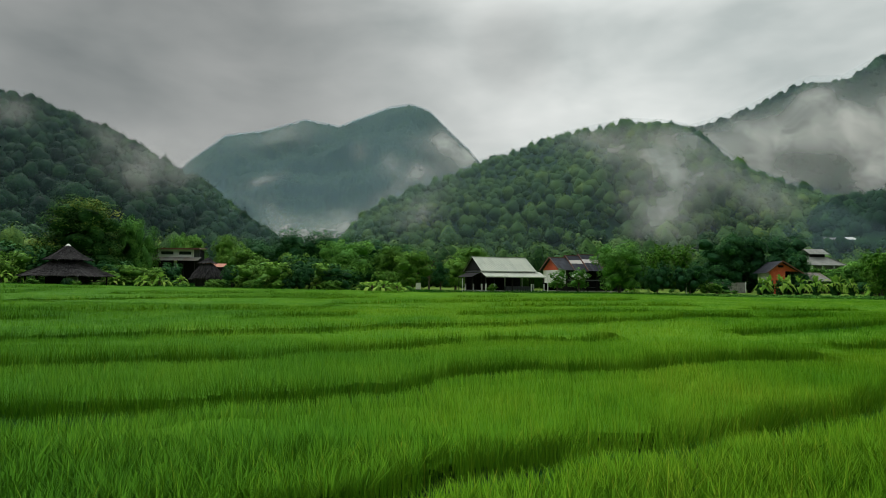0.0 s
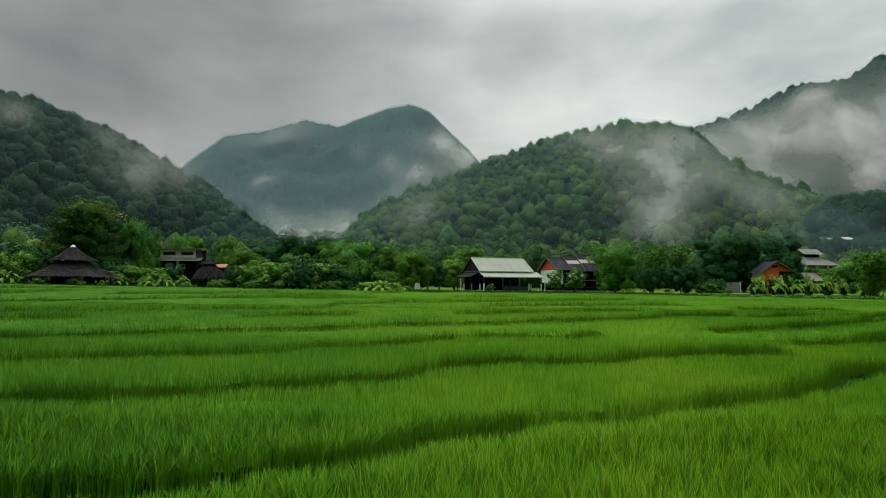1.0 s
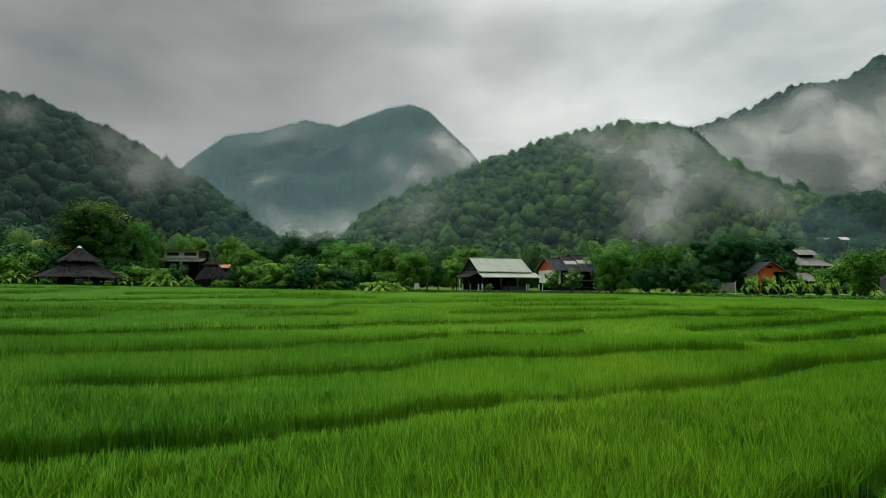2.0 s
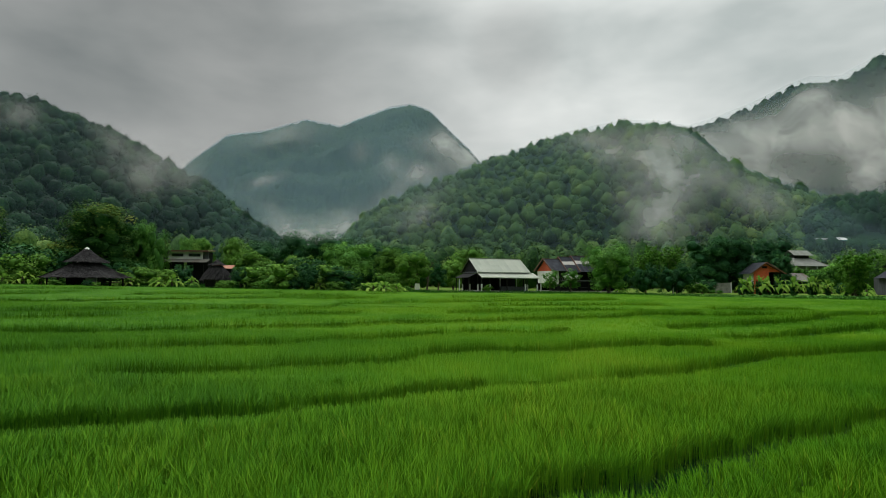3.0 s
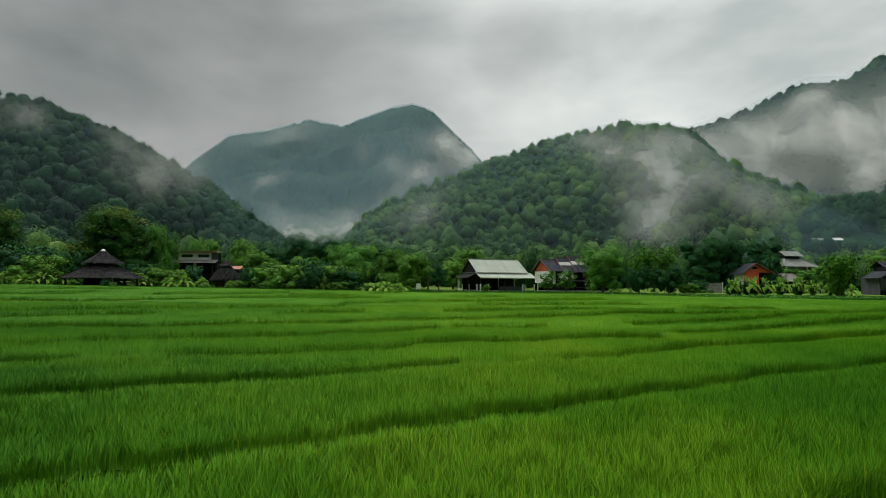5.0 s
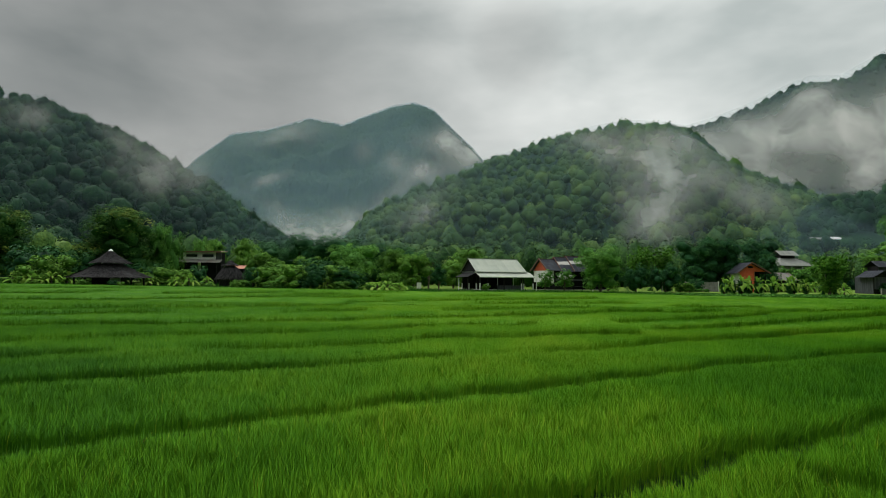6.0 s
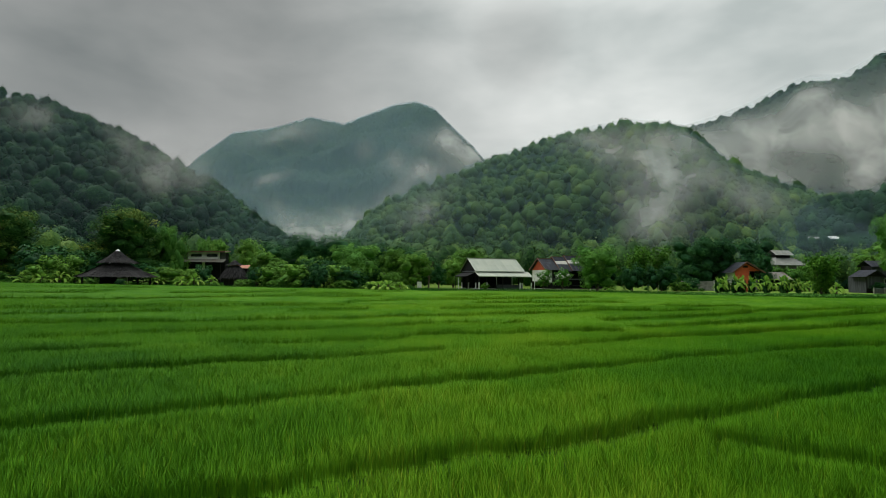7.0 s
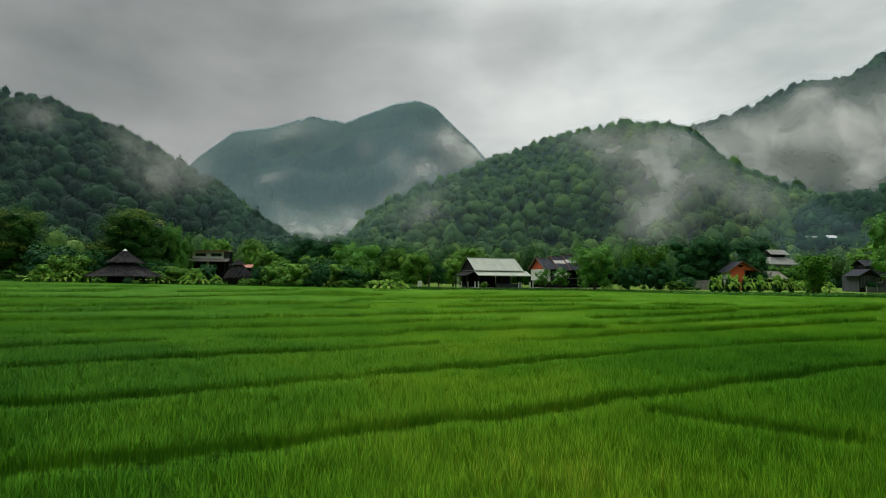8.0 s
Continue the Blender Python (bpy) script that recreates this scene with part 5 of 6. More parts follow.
def planks(parent, name, x0, x1, y, z0, z1, mat, width=0.25, seed=1):
    """Upright boards side by side, each a piece of its own, with narrow joints."""
    rng = random.Random(seed)
    n = max(1, round((x1 - x0) / width))
    w = (x1 - x0) / n
    b = box(0.006, w - 0.006, -0.015, 0.015, 0, z1 - z0, bevel=0.004)
    me = bpy.data.meshes.new(name)
    b.to_mesh(me)
    b.free()
    me.materials.append(mat)
    for i in range(n):
        ob = new(name, me)
        ob.parent = parent
        ob.matrix_basis = pose(x0 + i * w, y + rng.uniform(-0.006, 0.006), z0 - rng.uniform(0, 0.015))


def gable_wall(x, y0, y1, z0, zr, thick=0.12):
    """A gable end standing at x, from y0 to y1, eaves at z0, ridge at zr."""
    b = bmesh.new()
    pts = [(y0, z0), (y1, z0), ((y0 + y1) / 2, zr)]
    a = [b.verts.new((x, y, z)) for y, z in pts]
    c = [b.verts.new((x + thick, y, z)) for y, z in pts]
    b.faces.new(a)
    b.faces.new(c[::-1])
    for i in range(3):
        b.faces.new((a[i], a[(i + 1) % 3], c[(i + 1) % 3], c[i]))
    return b


def window(parent, x0, x1, y, z0, z1, frame_mat, bars=1):
    w = part("window", box(x0, x1, y - 0.02, y + 0.02, z0, z1), GLASS, parent, "dark window pane")
    for a, b_ in (((x0, z0), (x1, z0)), ((x0, z1), (x1, z1)), ((x0, z0), (x0, z1)), ((x1, z0), (x1, z1))):
        part("window_frame", beam((a[0], y - 0.03, a[1]), (b_[0], y - 0.03, b_[1]), 0.07), frame_mat, w)
    for i in range(bars):
        xm = x0 + (x1 - x0) * (i + 1) / (bars + 1)
        part("window_bar", beam((xm, y - 0.03, z0), (xm, y - 0.03, z1), 0.05), frame_mat, w)
    return w


# the open hall under a pale tin roof
hall = thing("open_hall", "open dark timber hall with a pale green tin roof", "house", at=(10.1, 103.2, gz(10, 98)), turn=18)
R, ZR, ZE = 5.25, 6.1, 3.55
part("floor_slab", box(-5.6, 6.0, -5.9, 4.6, -0.3, 0.18, bevel=0.03), CONCRETE, hall, "low concrete floor")
lay_sheets(hall, "roof_sheet", (-R, 0, ZR), (R, 0, ZR), (-R, -4.5, ZE), TIN, 0.88, 2, seed=2)
lay_sheets(hall, "roof_sheet", (R, 0, ZR), (-R, 0, ZR), (R, 4.5, ZE), TIN, 0.88, 2, seed=3)
part("ridge_cap", beam((-R - 0.05, 0, ZR + 0.04), (R + 0.05, 0, ZR + 0.04), 0.4, 0.05), TIN, hall)
lay_sheets(hall, "roof_sheet", (-R + 0.1, -3.9, 3.42), (R + 0.9, -3.9, 3.42), (-R + 0.1, -6.35, 2.55), TIN, 0.88, 1, seed=4)
part("fascia_board", beam((-R + 0.1, -6.37, 2.49), (R + 0.9, -6.37, 2.49), 0.05, 0.14), POST_WHITE, hall, "white edge board")
part("fascia_board", beam((-R, -4.52, 3.47), (R, -4.52, 3.47), 0.05, 0.14), POST_WHITE, hall, "white edge board")
for x in (-5.0, -2.5, 0, 2.5, 5.0):
    part("rafter", beam((x, 0, ZR - 0.16), (x, -4.4, ZE - 0.14), 0.10, 0.16), WOOD_DARK, hall)
    part("rafter", beam((x, 0, ZR - 0.16), (x, 4.4, ZE - 0.14), 0.10, 0.16), WOOD_DARK, hall)
part("gable_panel", gable_wall(-4.95, -4.0, 4.0, 3.6, 5.85), DARK_IN, hall, "dark timber gable")
part("gable_panel", gable_wall(4.85, -4.0, 4.0, 3.6, 5.85), WOOD_DARK, hall, "dark timber gable")
part("tie_beam", beam((-4.9, -4.1, 3.45), (-4.9, 4.1, 3.45), 0.16, 0.2), WOOD_GREY, hall)
part("tie_beam", beam((-5.0, -4.0, 3.40), (5.2, -4.0, 3.40), 0.14, 0.2), WOOD_DARK, hall)
part("tie_beam", beam((-5.0, -6.0, 2.50), (6.0, -6.0, 2.50), 0.12, 0.16), WOOD_DARK, hall)
for x, y, top in ((-4.95, -6.0, 2.45), (-3.4, -6.0, 2.45), (-0.1, -6.0, 2.45), (3.5, -6.0, 2.45), (5.9, -6.0, 2.45), (-4.9, -4.0, 3.4), (-4.9, 0.0, 3.4), (-4.9, 4.0, 3.4), (4.9, -4.0, 3.4), (4.9, 4.0, 3.4)):
    post = part("post", beam((x, y, 0.9 if y > -5 else 0.12), (x, y, top), 0.15), WOOD_DARK, hall)
    if (x, y) != (-0.1, -6.0):
        part("post_foot", box(x - 0.11, x + 0.11, y - 0.11, y + 0.11, 0.0, 1.35 if y < -5 else 1.3, bevel=0.015), POST_WHITE, post, "white painted concrete foot")
planks(hall, "plank", -4.8, -1.6, -3.6, 0.18, 1.35, WOOD_DARK, 0.3, 4)
planks(hall, "plank", -4.8, 4.8, 3.9, 0.18, 3.4, WOOD_DARK, 0.3, 5)
planks(hall, "plank", -0.9, 4.8, -3.6, 0.18, 0.85, WOOD_DARK, 0.3, 6)
part("counter", box(-0.8, 4.4, -4.9, -4.2, 0.18, 0.95, bevel=0.02), WOOD_GREY, hall, "weathered wooden counter")
for x in (-0.4, 1.2, 2.9, 4.3):
    part("stud", beam((x, -3.6, 0.85), (x, -3.6, 2.9), 0.12), POST_WHITE if x in (-0.4, 2.9) else WOOD_DARK, hall)
part("back_room", box(-2.2, 4.6, 0.6, 3.7, 0.18, 2.8), DARK_IN, hall, "inner room in painted near-black shade")
part("rail", beam((-4.9, -6.0, 0.95), (-3.4, -6.0, 0.95), 0.07), WOOD_DARK, hall)
part("side_lean_to", slab([(-6.6, -3.6, 2.5), (-5.0, -3.6, 3.25), (-5.0, 3.6, 3.25), (-6.6, 3.6, 2.5)], 0.06), DARK_IN, hall, "dark lean-to roof at the side")
for y in (-3.4, 3.4):
    part("post", beam((-6.4, y, 0), (-6.4, y, 2.5), 0.12), WOOD_DARK, hall)

bush = tree("garden_bush", "bright green bush before the hall", 1.3, 1.5, 51, LEAF_LIGHT, 320, 0.2, low=0.1, lobes=6, trunk=0.15, category="shrub", limbs=3)
plants(bush, [(8.3, 95.6, 1.25, 1.6)])

# the brown long house with a stepped roof
brown = thing("long_house", "dark timber house with stepped brown tiled roof", "house", at=(19.9, 107, gz(20, 104)), turn=18)
for x0, x1, zr, ze, band in ((0, 3.5, 6.30, 3.95, False), (3.35, 6.3, 6.75, 3.75, True), (6.15, 9.6, 7.0, 3.85, True), (9.5, 16.5, 6.9, 3.9, True)):
    zl = lambda q: zr + (ze - zr) * q
    yl = lambda q: -3.6 * q
    for q0, q1, mt in ((0, 0.30, TILE_DARK), (0.30, 0.52, TILE_PALE if band else TILE_DARK), (0.52, 1.0, TILE_DARK)):
        lay_sheets(brown, "roof_tile_strip", (x0, yl(q0), zl(q0)), (x1, yl(q0), zl(q0)), (x0, yl(q1), zl(q1)), mt, 0.5, 1, "pale translucent roof sheet" if mt is TILE_PALE else "", 0.25, 0.03, seed=int(x0 * 7 + q0 * 10))
    part("back_roof", slab([(x0, 0, zr), (x1, 0, zr), (x1, 3.6, ze), (x0, 3.6, ze)], 0.06), TILE_DARK, brown)
    part("barge_board", beam((x0 - 0.03, 0.0, zr + 0.05), (x0 - 0.03, -3.7, ze + 0.02), 0.10, 0.22), BARGE, brown, "red-brown barge board")
    part("barge_board", beam((x0 - 0.03, 0.0, zr + 0.05), (x0 - 0.03, 3.7, ze + 0.02), 0.10, 0.22), BARGE, brown, "red-brown barge board")
    part("ridge_cap", beam((x0, 0, zr + 0.06), (x1, 0, zr + 0.06), 0.25, 0.08), TILE_RED, brown)
part("gable_panel", gable_wall(0.35, -3.1, 3.1, 3.95, 6.05), ORANGE, brown, "orange painted gable")
part("wall", box(0.35, 0.55, -3.1, 3.1, 1.6, 3.95), WHITE, brown, "white end wall")
part("wall", box(0.55, 1.9, -2.9, -2.75, 1.4, 3.9), WHITE, brown, "white front wall")
part("shutter", box(0.7, 1.2, -2.96, -2.92, 2.3, 3.4, bevel=0.01), WOOD_GREY, brown, "grey closed shutter")
part("wall", box(1.9, 16.0, -0.6, -0.4, 0, 3.9), DARK_IN, brown, "inner wall in painted near-black shade")
part("wall", box(0.35, 16.0, 2.9, 3.1, 0, 3.9), WOOD_DARK, brown)
part("floor_slab", box(0.2, 16.2, -3.2, 3.2, -0.4, 0.15), CONCRETE, brown)
planks(brown, "plank", 0.4, 6.0, -2.7, 0.15, 1.4, WOOD_DARK, 0.3, 8)
for x in (2.0, 4.0, 6.2, 8.2, 10.2, 12.4, 14.4, 16.0):
    part("post", beam((x, -3.2, 0), (x, -3.2, 3.85), 0.16), WOOD_DARK, brown)
part("veranda_beam", beam((2.0, -3.25, 2.1), (9.0, -3.25, 2.1), 0.1, 0.22), WOOD_GREY, brown)
part("table", box(6.6, 8.4, -3.0, -2.2, 0.7, 0.8), WOOD_GREY, brown)

# the orange house
orange = thing("orange_house", "small orange house with dark roof and white side wall", "house", at=(58.9, 103, gz(59, 103)), turn=-2)
W, L, ZE, ZA = 5.0, 4.2, 4.0, 5.75
part("side_wall", box(0, 0.15, 0.1, L, 0, ZE), WHITE, orange, "white side wall")
part("front_wall", box(0.0, 2.75, 0, 0.15, 0, ZE + 0.05), ORANGE, orange, "orange painted wall")
part("front_gable", prism([(0.0, ZE + 0.054), (W, ZE + 0.054), (W * 0.42, ZA - 0.1)], 0.04, 0.16), ORANGE, orange, "orange gable panel")
part("back_wall", box(0, W, L - 0.15, L, 0, ZE), WHITE, orange)
part("inner_wall", box(2.75, 2.9, 0.15, L - 0.15, 0, ZE), DARK_IN, orange)
part("side_wall", box(W - 0.15, W, 2.5, L - 0.2, 0, ZE), WOOD_DARK, orange)
part("porch_post", beam((W - 0.1, 0.1, 0), (W - 0.1, 0.1, ZE), 0.14), WOOD_DARK, orange)
part("vent", box(1.55, 2.5, 0.0, 0.035, ZE + 0.75, ZE + 1.15), DARK_IN, orange, "dark gable vent")
apex = W * 0.42
lay_sheets(orange, "roof_sheet", (apex, L + 0.4, ZA + 0.1), (apex, -0.55, ZA + 0.1), (-0.65, L + 0.4, ZE - 0.25), TILE_DARK, 0.8, 1, seed=12)
lay_sheets(orange, "roof_sheet", (apex, -0.55, ZA + 0.1), (apex, L + 0.4, ZA + 0.1), (W + 0.6, -0.55, ZE - 0.25), TILE_DARK, 0.8, 1, seed=13)
part("barge_board", beam((apex, -0.58, ZA + 0.12), (-0.7, -0.58, ZE - 0.25), 0.08, 0.2), BARGE, orange, "red-brown barge board")
part("barge_board", beam((apex, -0.58, ZA + 0.12), (W + 0.7, -0.58, ZE - 0.3), 0.08, 0.2), BARGE, orange, "red-brown barge board")

# the grey house with a hipped roof and a small upper roof
grey = thing("hipped_house", "grey house with a pale hipped roof and raised gablet", "house", at=(75.9, 117, gz(76, 115)), turn=6)


def hip(parent, name, w, d, z0, z1, rx, ry, mat, label=""):
    """Four roof planes from a w by d eave up to an rx by ry top."""
    e = [(-w, -d, z0), (w, -d, z0), (w, d, z0), (-w, d, z0)]
    t = [(-rx, -ry, z1), (rx, -ry, z1), (rx, ry, z1), (-rx, ry, z1)]
    for i in range(4):
        j = (i + 1) % 4
        part(name, slab([e[i], e[j], t[j], t[i]], 0.08), mat, parent, label)
        part("hip_cap", beam(Vector(e[i]) + Vector((0, 0, 0.05)), Vector(t[i]) + Vector((0, 0, 0.05)), 0.2, 0.08), mat, parent)


hip(grey, "roof_plane", 4.0, 4.2, 5.55, 7.3, 1.9, 1.2, TILE_GREY)
part("gablet_wall", box(-1.7, 1.7, -1.1, 1.1, 7.1, 8.0), WOOD_DARK, grey, "dark gablet wall")
lay_sheets(grey, "upper_roof_sheet", (-2.2, 0, 8.95), (2.2, 0, 8.95), (-2.2, -1.8, 7.85), TILE_GREY, 0.8, 1, seed=15)
lay_sheets(grey, "upper_roof_sheet", (2.2, 0, 8.95), (-2.2, 0, 8.95), (2.2, 1.8, 7.85), TILE_GREY, 0.8, 1, seed=16)
part("wall", box(-3.6, 3.6, -3.4, 3.4, 0, 5.6), CONCRETE, grey, "shaded grey wall")
for x in (-3.5, -1.2, 1.2, 3.5):
    part("post", beam((x, -4.0, 0), (x, -4.0, 5.5), 0.18), POST_WHITE, grey)
window(grey, -3.0, -1.6, -3.43, 3.0, 4.5, WHITE)
window(grey, 1.0, 2.4, -3.43, 3.0, 4.5, WHITE)

shed = thing("tin_shed", "open shed with a rusty grey tin roof", "shed", at=(67.1, 107.5, gz(70, 108)), turn=4)
lay_sheets(shed, "roof_sheet", (0, 2.6, 4.0), (6.0, 2.6, 4.0), (0, -0.6, 2.4), TIN_RUST, 0.8, 1, seed=17)
for x in (0.2, 3.0, 5.8):
    part("post", beam((x, -0.4, 0), (x, -0.4, 2.45), 0.12), WOOD_DARK, shed)
    part("post", beam((x, 2.4, 0), (x, 2.4, 3.88), 0.12), WOOD_DARK, shed)
planks(shed, "plank", 0.2, 5.8, 2.5, 0, 3.75, WOOD_DARK, 0.3, 9)

# the weathered timber house at the right end of the village
timber = thing("timber_house", "weathered grey timber house with a dark gabled porch", "house", at=(81.4, 98, gz(82, 98)), turn=0)
planks(timber, "plank", 0.0, 7.0, 0.0, 0.9, 3.2, WOOD_GREY, 0.22, 10)
part("wall", box(0, 7.0, 0.04, 0.2, 0.0, 3.3), WOOD_DARK, timber)
part("wall", box(6.8, 7.0, 0.2, 5, 0, 3.3), WOOD_GREY, timber)
part("wall", box(0.0, 0.2, 0.2, 5, 0, 3.3), WOOD_GREY, timber)
planks(timber, "plank", 2.4, 7.0, 2.0, 3.2, 5.3, WOOD_GREY, 0.22, 11)
part("upper_wall", box(2.4, 7.0, 2.04, 4.8, 3.2, 5.3), WOOD_DARK, timber)
lay_sheets(timber, "roof_sheet", (2.0, 3.4, 6.3), (7.4, 3.4, 6.3), (2.0, 1.5, 5.15), TILE_DARK, 0.7, 1, seed=18)
lay_sheets(timber, "roof_sheet", (7.4, 3.4, 6.3), (2.0, 3.4, 6.3), (7.4, 5.3, 5.15), TILE_DARK, 0.7, 1, seed=19)
lay_sheets(timber, "roof_sheet", (1.5, 4.0, 4.4), (1.5, -0.9, 4.4), (-0.6, 4.0, 3.15), TILE_DARK, 0.7, 1, seed=20)
lay_sheets(timber, "roof_sheet", (1.5, -0.9, 4.4), (1.5, 4.0, 4.4), (3.4, -0.9, 3.05), TILE_DARK, 0.7, 1, seed=21)
part("porch_gable", prism([(-0.2, 3.2), (3.0, 3.2), (1.5, 4.2)], -0.12, -0.05), WOOD_DARK, timber)
lay_sheets(timber, "eave_sheet", (2.6, 2.0, 3.5), (7.4, 2.0, 3.5), (2.6, -0.7, 2.95), TILE_DARK, 0.7, 1, seed=22)
window(timber, 3.3, 4.3, -0.04, 1.9, 2.75, POST_WHITE)
part("sign_lamp", box(4.8, 5.3, -0.78, -0.62, 2.62, 2.82, bevel=0.02), FLOWER, timber, "small white lamp box under the eave")
lay_sheets(timber, "red_sheet", (5.6, 0.0, 2.1), (9.6, 0.0, 2.1), (5.6, -1.9, 1.45), TIN_RED, 0.8, 1, seed=23)
for x in (5.7, 9.4):
    part("post", beam((x, -1.8, 0), (x, -1.8, 1.5), 0.12), WOOD_DARK, timber)

low_wall = thing("garden_wall", "low dark mossy garden wall", "wall", at=(80.6, 95, gz(82, 95)))
for i in range(5):
    part("wall_panel", box(i * 2.0 + 0.02, i * 2.0 + 1.88, 0, 0.15, -0.1, 0.95, bevel=0.02), WOOD_GREY, low_wall)
    part("wall_post", box(i * 2.0 - 0.1, i * 2.0 + 0.016, -0.04, 0.19, -0.1, 1.1), CONCRETE, low_wall)

# the concrete wall behind the field path
con = thing("concrete_wall", "stained grey concrete panel wall", "wall", at=(49.8, 107, gz(53, 107)))
for i in range(4):
    part("wall_panel", box(i * 1.75 + 0.12, i * 1.75 + 1.63, 0, 0.12, -0.1, 1.9 + 0.05 * (i % 2), bevel=0.02), CONCRETE, con)
    part("wall_post", box(i * 1.75 - 0.11, i * 1.75 + 0.11, -0.04, 0.16, -0.1, 2.0), CONCRETE, con)

white_wall = thing("white_wall", "short white plastered wall among trees", "wall", at=(-4.9, 104, gz(-4, 104)))
part("wall_panel", box(0, 0.9, 0, 0.15, -0.1, 1.2, bevel=0.02), WHITE, white_wall)
part("coping", box(-0.05, 0.95, -0.04, 0.19, 1.204, 1.28), CONCRETE, white_wall)

# slim painted posts along the village edge
for i, (x, y, h) in enumerate(((3.3, 95.5, 2.2), (18.0, 98.0, 2.2), (27.9, 95.0, 2.15), (41.3, 97.0, 1.9), (55.6, 105.0, 2.1))):
    ob = thing("field_post", "slim pale concrete post at the field's edge", "post", "field posts", at=(x, y, gz(x, y)))
    part("shaft", box(-0.075, 0.075, -0.075, 0.075, -0.2, h, bevel=0.012), POST_WHITE, ob)
    part("cap", box(-0.09, 0.09, -0.09, 0.09, h + 0.003, h + 0.05), CONCRETE, ob)


# the thatched pavilion and hut
def thatch_roof(parent, name, sides, r0, z0, r1, z1, seed, turn=0.0, strands=1500, sag=0.12):
    """A many-sided thatched roof from radius r0 at z0 up to r1 at z1, in courses, with loose straw on it."""
    rng = np.random.default_rng(seed)
    courses, per = 7, 5
    n = sides * per
    rows = []
    ang = np.linspace(0, math.tau, n, endpoint=False) + turn

    def rad(a):
        k = math.tau / sides
        return math.cos(k / 2) / np.cos((a - turn) % k - k / 2)

    for c in range(courses + 1):
        q = c / courses
        for step in ((0.0, 0.10) if c < courses else (0.0,)):
            rr_ = r0 + (r1 - r0) * q + (0.0 if step == 0 else 0.0)
            z = z0 + (z1 - z0) * q - sag * math.sin(math.pi * q) + step + 0.03 * rng.normal(size=n) * (1 if c == 0 else 0.5)
            rag = 1 + 0.015 * rng.normal(size=n)
            rows.append(np.stack([np.cos(ang) * rad(ang) * rr_ * rag, np.sin(ang) * rad(ang) * rr_ * rag, np.broadcast_to(z, (n,))], axis=-1))
    # underside
    rows.insert(0, rows[-1] - np.array([0, 0, 0.25]))
    V = np.concatenate(rows)
    i = np.arange(n)
    q = np.concatenate([np.stack([k * n + i, k * n + (i + 1) % n, (k + 1) * n + (i + 1) % n, (k + 1) * n + i], axis=-1) for k in range(len(rows) - 1)])
    part(name, solid(name, V, quads=q, mat=THATCH, values=rng.random(len(V))), None, parent)
    a = rng.random(strands) * math.tau
    f = rng.random(strands) ** 1.2
    rr_ = (r0 + (r1 - r0) * f) * rad(a)
    z = z0 + (z1 - z0) * f - sag * np.sin(np.pi * f) + 0.13
    P = np.stack([np.cos(a) * rr_, np.sin(a) * rr_, z], axis=-1)
    dn = unit(np.stack([np.cos(a) * (r0 - r1), np.sin(a) * (r0 - r1), np.full(strands, z0 - z1)], axis=-1) + 0.12 * rng.normal(size=(strands, 3)))
    sd = np.stack([-np.sin(a), np.cos(a), np.zeros(strands)], axis=-1)
    ln, wd = (0.30 + 0.35 * rng.random(strands))[:, None], (0.035 + 0.05 * rng.random(strands))[:, None]
    up = np.array([0, 0, 0.04])
    v = np.stack([P - sd * wd, P + sd * wd, P + sd * wd * 0.6 + dn * ln + up, P - sd * wd * 0.6 + dn * ln + up], axis=1)
    part("loose_straw", quad_mesh("loose_straw", v, rng.random(strands), THATCH), None, parent)


pav = thing("thatched_pavilion", "two-tiered pavilion with weathered dark thatch and white finial", "pavilion", at=(-49.3, 75, gz(-49.3, 75)), turn=20)
thatch_roof(pav, "lower_roof", 6, 5.7, 1.25, 1.7, 3.25, 91, strands=3200)
thatch_roof(pav, "upper_roof", 6, 2.85, 3.40, 0.10, 5.25, 92, strands=1600)
part("finial", tube([(0, 0, 5.05), (0, 0, 5.30), (0, 0, 5.52)], [0.46, 0.34, 0.07], 8), FLOWER, pav, "white finial cap")
for k in range(6):
    a = math.tau * k / 6
    part("post", tube([(4.6 * math.cos(a), 4.6 * math.sin(a), -0.2), (4.6 * math.cos(a), 4.6 * math.sin(a), 1.5)], [0.12, 0.10], 8), WOOD_DARK, pav)
    part("king_post", tube([(1.6 * math.cos(a), 1.6 * math.sin(a), 3.0), (1.6 * math.cos(a), 1.6 * math.sin(a), 3.75)], [0.07, 0.07], 6), POST_WHITE if k == 4 else WOOD_DARK, pav)
    b = math.tau * (k + 1) / 6
    if k != 4:
        part("rail", beam((4.6 * math.cos(a), 4.6 * math.sin(a), 0.6), (4.6 * math.cos(b), 4.6 * math.sin(b), 0.6), 0.08), WOOD_DARK, pav)
part("core_wall", box(-1.9, 1.6, -2.0, 1.6, -0.1, 1.55, bevel=0.03), DARK_IN, pav, "inner wall in painted near-black shade")
part("pillar", box(0.6, 1.9, -3.0, -2.4, -0.1, 1.2, bevel=0.04), CONCRETE, pav, "pale plastered pillar")

hut = thing("thatched_hut", "small round thatched hut with a capped roof", "hut", at=(-35.4, 86, gz(-35.4, 86)))
thatch_roof(hut, "main_roof", 10, 2.4, 1.25, 0.75, 3.35, 93, strands=1400, sag=-0.25)
thatch_roof(hut, "cap_roof", 8, 1.2, 3.55, 0.08, 4.25, 94, strands=500)
part("finial", tube([(0, 0, 4.15), (0, 0, 4.28), (0, 0, 4.38)], [0.2, 0.14, 0.04], 8), CONCRETE, hut, "pale cement cap")
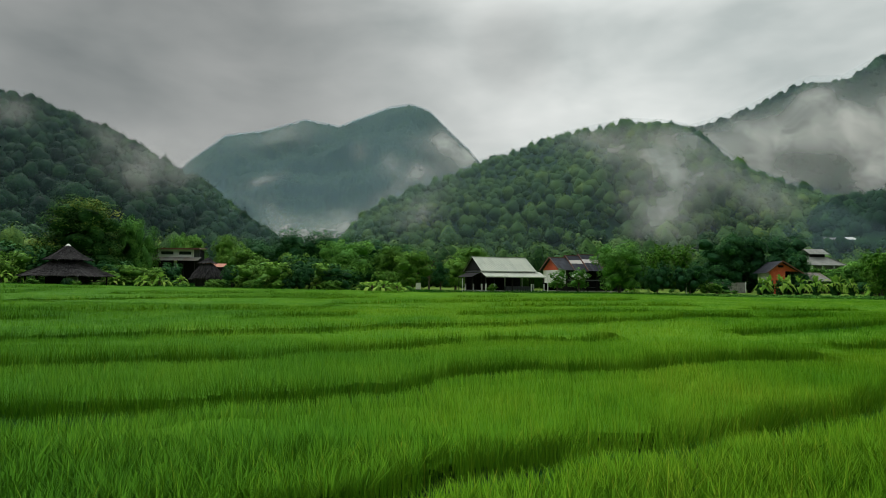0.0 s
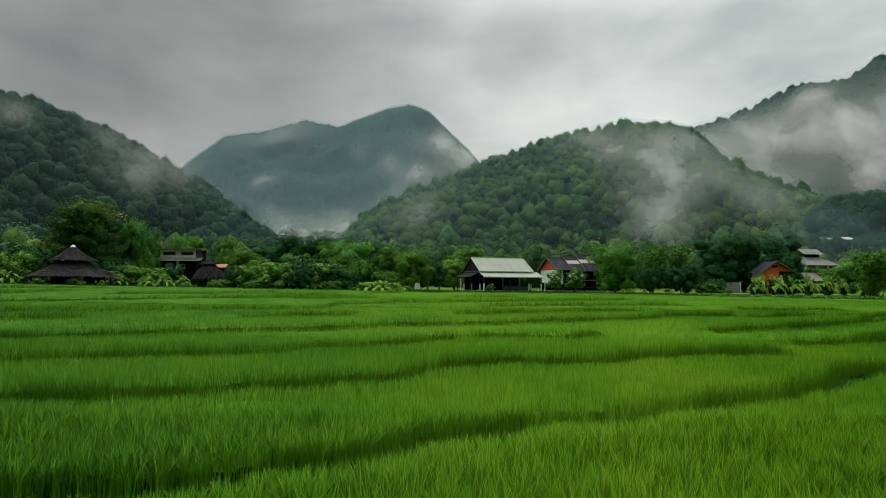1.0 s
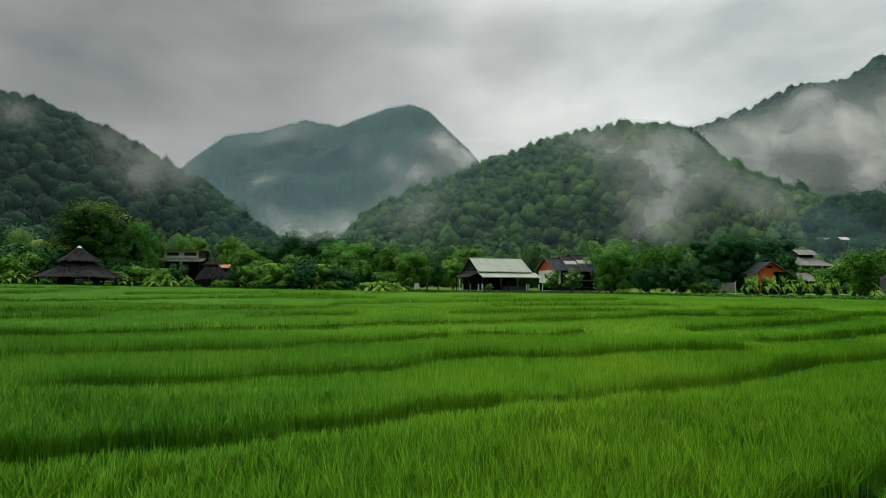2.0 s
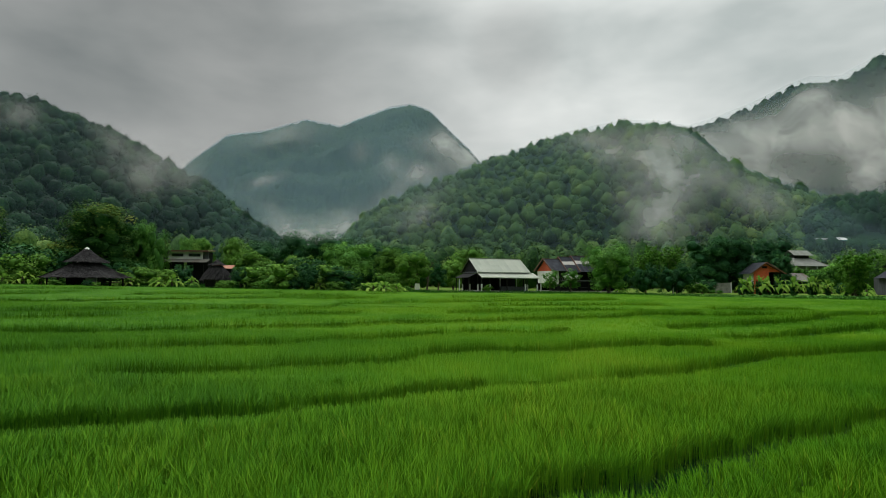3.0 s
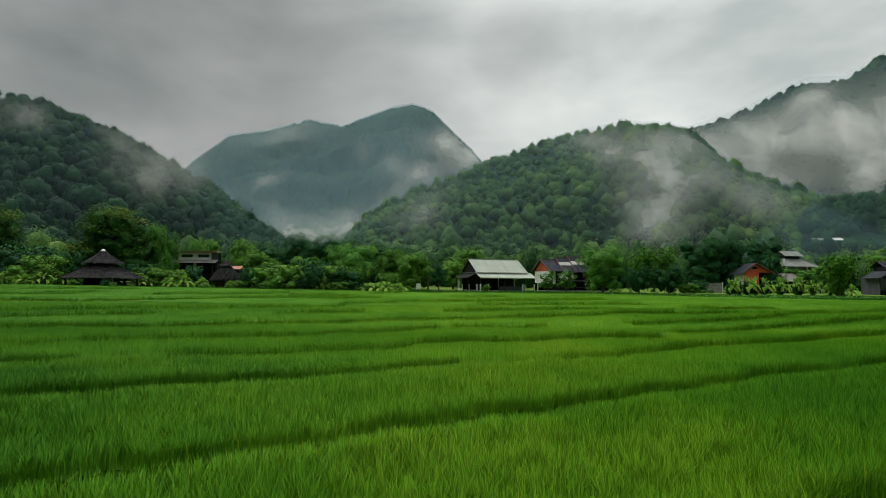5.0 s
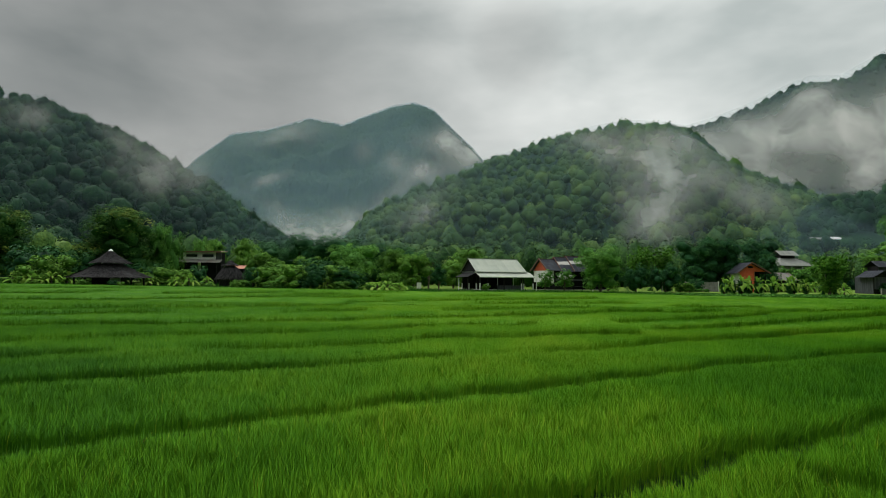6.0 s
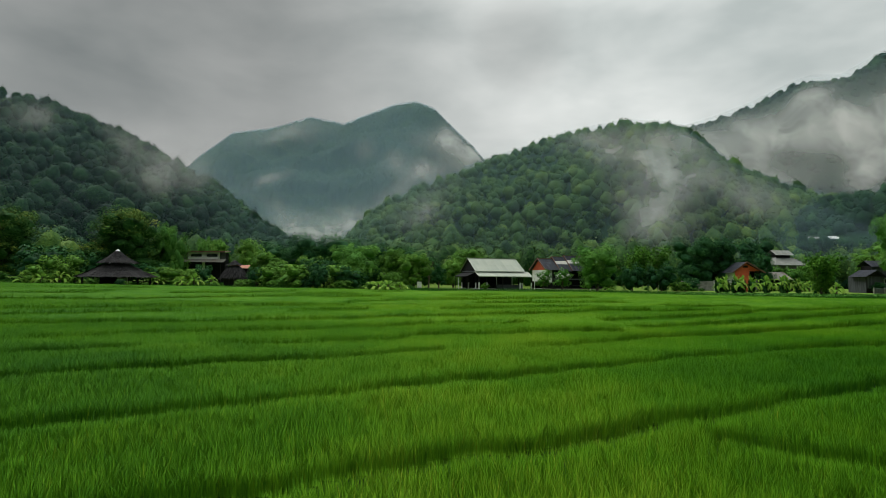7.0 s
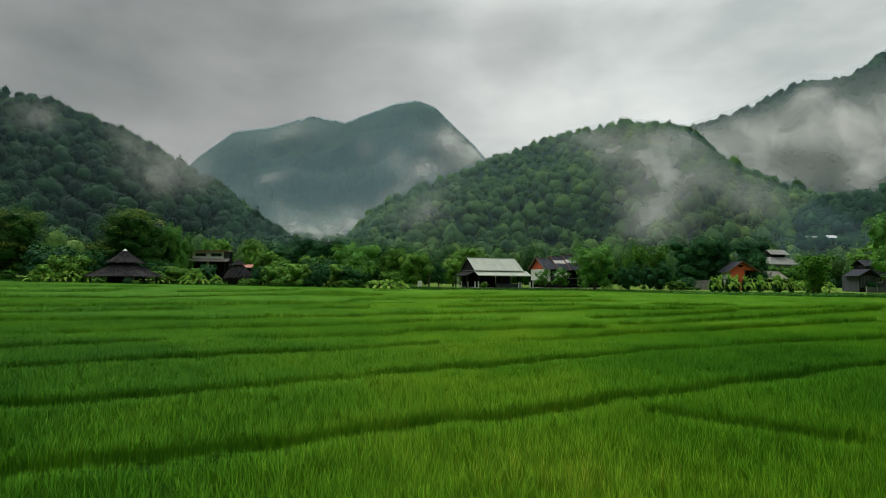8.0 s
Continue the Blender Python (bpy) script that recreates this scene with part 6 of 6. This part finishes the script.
part("collar", tube([(0, 0, 3.1), (0, 0, 3.7)], [0.7, 0.7], 12), TERRACOTTA, hut, "terracotta collar")
part("wall", tube([(0, 0, -0.1), (0, 0, 1.5)], [1.7, 1.7], 14), WOOD_DARK, hut)

annex = thing("tiled_annex", "low outbuilding with a terracotta tile roof", "house", at=(-36.2, 89.5, gz(-36, 89)))
lay_sheets(annex, "roof_tile_strip", (-1.4, 1.2, 3.55), (1.9, 1.2, 3.55), (-1.4, -0.2, 3.0), TERRACOTTA, 0.4, 1, "", 0.2, 0.04, seed=31)
part("wall", box(-1.2, 1.7, 0.0, 1.1, -0.1, 3.0), WOOD_DARK, annex)

# the white house behind the banana plants
white = thing("white_house", "white house with brown flat roof and strip windows", "house", at=(-50.5, 99, gz(-46, 99)))
part("upper_wall", box(1.0, 7.2, 0.0, 0.2, 4.35, 6.02), WHITE, white, "white upper wall")
part("side_panel", box(0.05, 1.0, 0.25, 0.4, 4.6, 6.02), WOOD_GREY, white, "grey side panel")
part("side_panel", box(7.2, 8.2, 0.25, 0.4, 4.6, 6.02), WOOD_GREY, white, "grey side panel")
part("roof", slab([(-0.25, -0.7, 6.12), (8.5, -0.7, 6.12), (8.5, 2.6, 6.35), (-0.25, 2.6, 6.35)], 0.12), TILE_RED, white, "brown low-pitched roof")
part("roof_edge", beam((-0.25, -0.72, 6.1), (8.5, -0.72, 6.1), 0.06, 0.26), BARGE, white)
lay_sheets(white, "awning_sheet", (-0.3, 0.0, 4.62), (8.6, 0.0, 4.62), (-0.3, -1.5, 4.02), TIN_RUST, 0.85, 1, seed=32)
window(white, 1.65, 3.7, -0.01, 5.15, 5.62, WOOD_GREY, 2)
window(white, 4.75, 6.8, -0.01, 5.15, 5.62, WOOD_GREY, 2)
part("body", box(0.1, 8.1, 0.45, 2.4, -0.1, 6.0), DARK_IN, white, "shaded lower storey")
part("lower_wall", box(3.9, 4.35, -0.05, 0.15, 2.6, 4.3), WHITE, white, "white pier")
for x in (0.1, 2.1, 6.1, 8.0):
    part("post", beam((x, -1.3, -0.1), (x, -1.3, 4.1), 0.13), WOOD_DARK, white)

lat = thing("slatted_shed", "grey slatted shed roof among the bananas", "shed", at=(-57.0, 97, gz(-54, 97)))
for i in range(22):
    part("slat", box(i * 0.23, i * 0.23 + 0.14, 0, 0.04, 2.0, 3.7), WOOD_GREY, lat)
part("rail", beam((-0.1, 0.06, 3.5), (5.2, 0.06, 3.5), 0.08), WOOD_DARK, lat)
part("rail", beam((-0.1, 0.06, 2.3), (5.2, 0.06, 2.3), 0.08), WOOD_DARK, lat)
for x in (0.0, 2.5, 5.05):
    part("post", beam((x, 0.14, -0.1), (x, 0.14, 3.8), 0.12), WOOD_DARK, lat)

# houses high on the spur
def hill_house(x, y, z, w, roof, label, wall):
    ob = thing("hill_house", label, "house", "houses on the spur", at=(x, y, z))
    part("wall", box(0, w, 0.4, 5, -6.0, 1.2), wall, ob)
    lay_sheets(ob, "roof_sheet", (-0.5, 2.6, 2.2), (w + 0.5, 2.6, 2.2), (-0.5, -0.6, 1.0), roof, 1.6, 1, seed=40)
    lay_sheets(ob, "roof_sheet", (w + 0.5, 2.6, 2.2), (-0.5, 2.6, 2.2), (w + 0.5, 5.6, 1.0), roof, 1.6, 1, seed=41)
    window(ob, w * 0.3, w * 0.5, 0.36, -1.2, 0.3, WHITE)


hill_house(151.0, 226, 19.6, 6.4, TILE_GREY, "grey-roofed house among the trees of the spur", WOOD_GREY)
hill_house(158.4, 226, 19.9, 5.6, POST_WHITE, "white-roofed house with a teal wall on the spur", TEAL)
hill_house(169.5, 226, 19.8, 4.4, TILE_PALE, "white-roofed small house on the spur", WOOD_GREY)

# rows of vegetables before the bananas
vr = np.random.default_rng(77)
vx, vy = [], []
for r in range(9):
    k = 90
    vx.append(36 + 34 * vr.random(k))
    vy.append(np.full(k, 70.0 + 1.1 * r) + 0.2 * vr.normal(size=k))
vx, vy = np.concatenate(vx), np.concatenate(vy)
ok = vy > FIELD_END(vx) + 0.8
vx, vy = vx[ok], vy[ok]
VV, VT = [], []
for x, y in zip(vx, vy):
    v, t, _ = crown_cloud([((x, y, float(ground_z(x, y)) + 0.12), (0.28, 0.28, 0.2))], 16, 0.26, vr, 0.7, 0.2)
    VV.append(v)
    VT.append(t)
crops = new("vegetable_rows", quad_mesh("vegetable_rows", np.concatenate(VV), np.concatenate(VT), LEAF_MID))
tagged(crops, "rows of low leafy vegetables on bare ground", "crops", kind="stuff")
# rough grass between the field's edge and the houses
gr = np.random.default_rng(78)
n = 70000
gx_ = -90 + 180 * gr.random(n)
gy_ = FIELD_END(gx_) + 1.0 + 26 * gr.random(n) ** 1.5
wv = 0.5 * 0.06
ga = gr.random(n) * math.tau
hh = (0.10 + 0.22 * gr.random(n)) * (1 + 0.8 * np.clip(fbm(gx_ * 0.3, gy_ * 0.3, 79), 0, 1))
zz = ground_z(gx_, gy_)
tri = np.stack([np.stack([gx_ - wv * np.cos(ga), gy_ - wv * np.sin(ga), zz], -1), np.stack([gx_ + wv * np.cos(ga), gy_ + wv * np.sin(ga), zz], -1),
                np.stack([gx_ + 0.1 * gr.normal(size=n), gy_ + 0.1 * gr.normal(size=n), zz + hh], -1)], axis=1)
verge = new("verge_grass", solid("verge_grass", tri.reshape(-1, 3), tris=np.arange(3 * n).reshape(n, 3), mat=GRASS, values=np.repeat(gr.random(n), 3)))
tagged(verge, "rough light green grass between field and houses", "grass", kind="stuff")

for o in list(scene.objects):
    if "tall" in o:
        base(o)
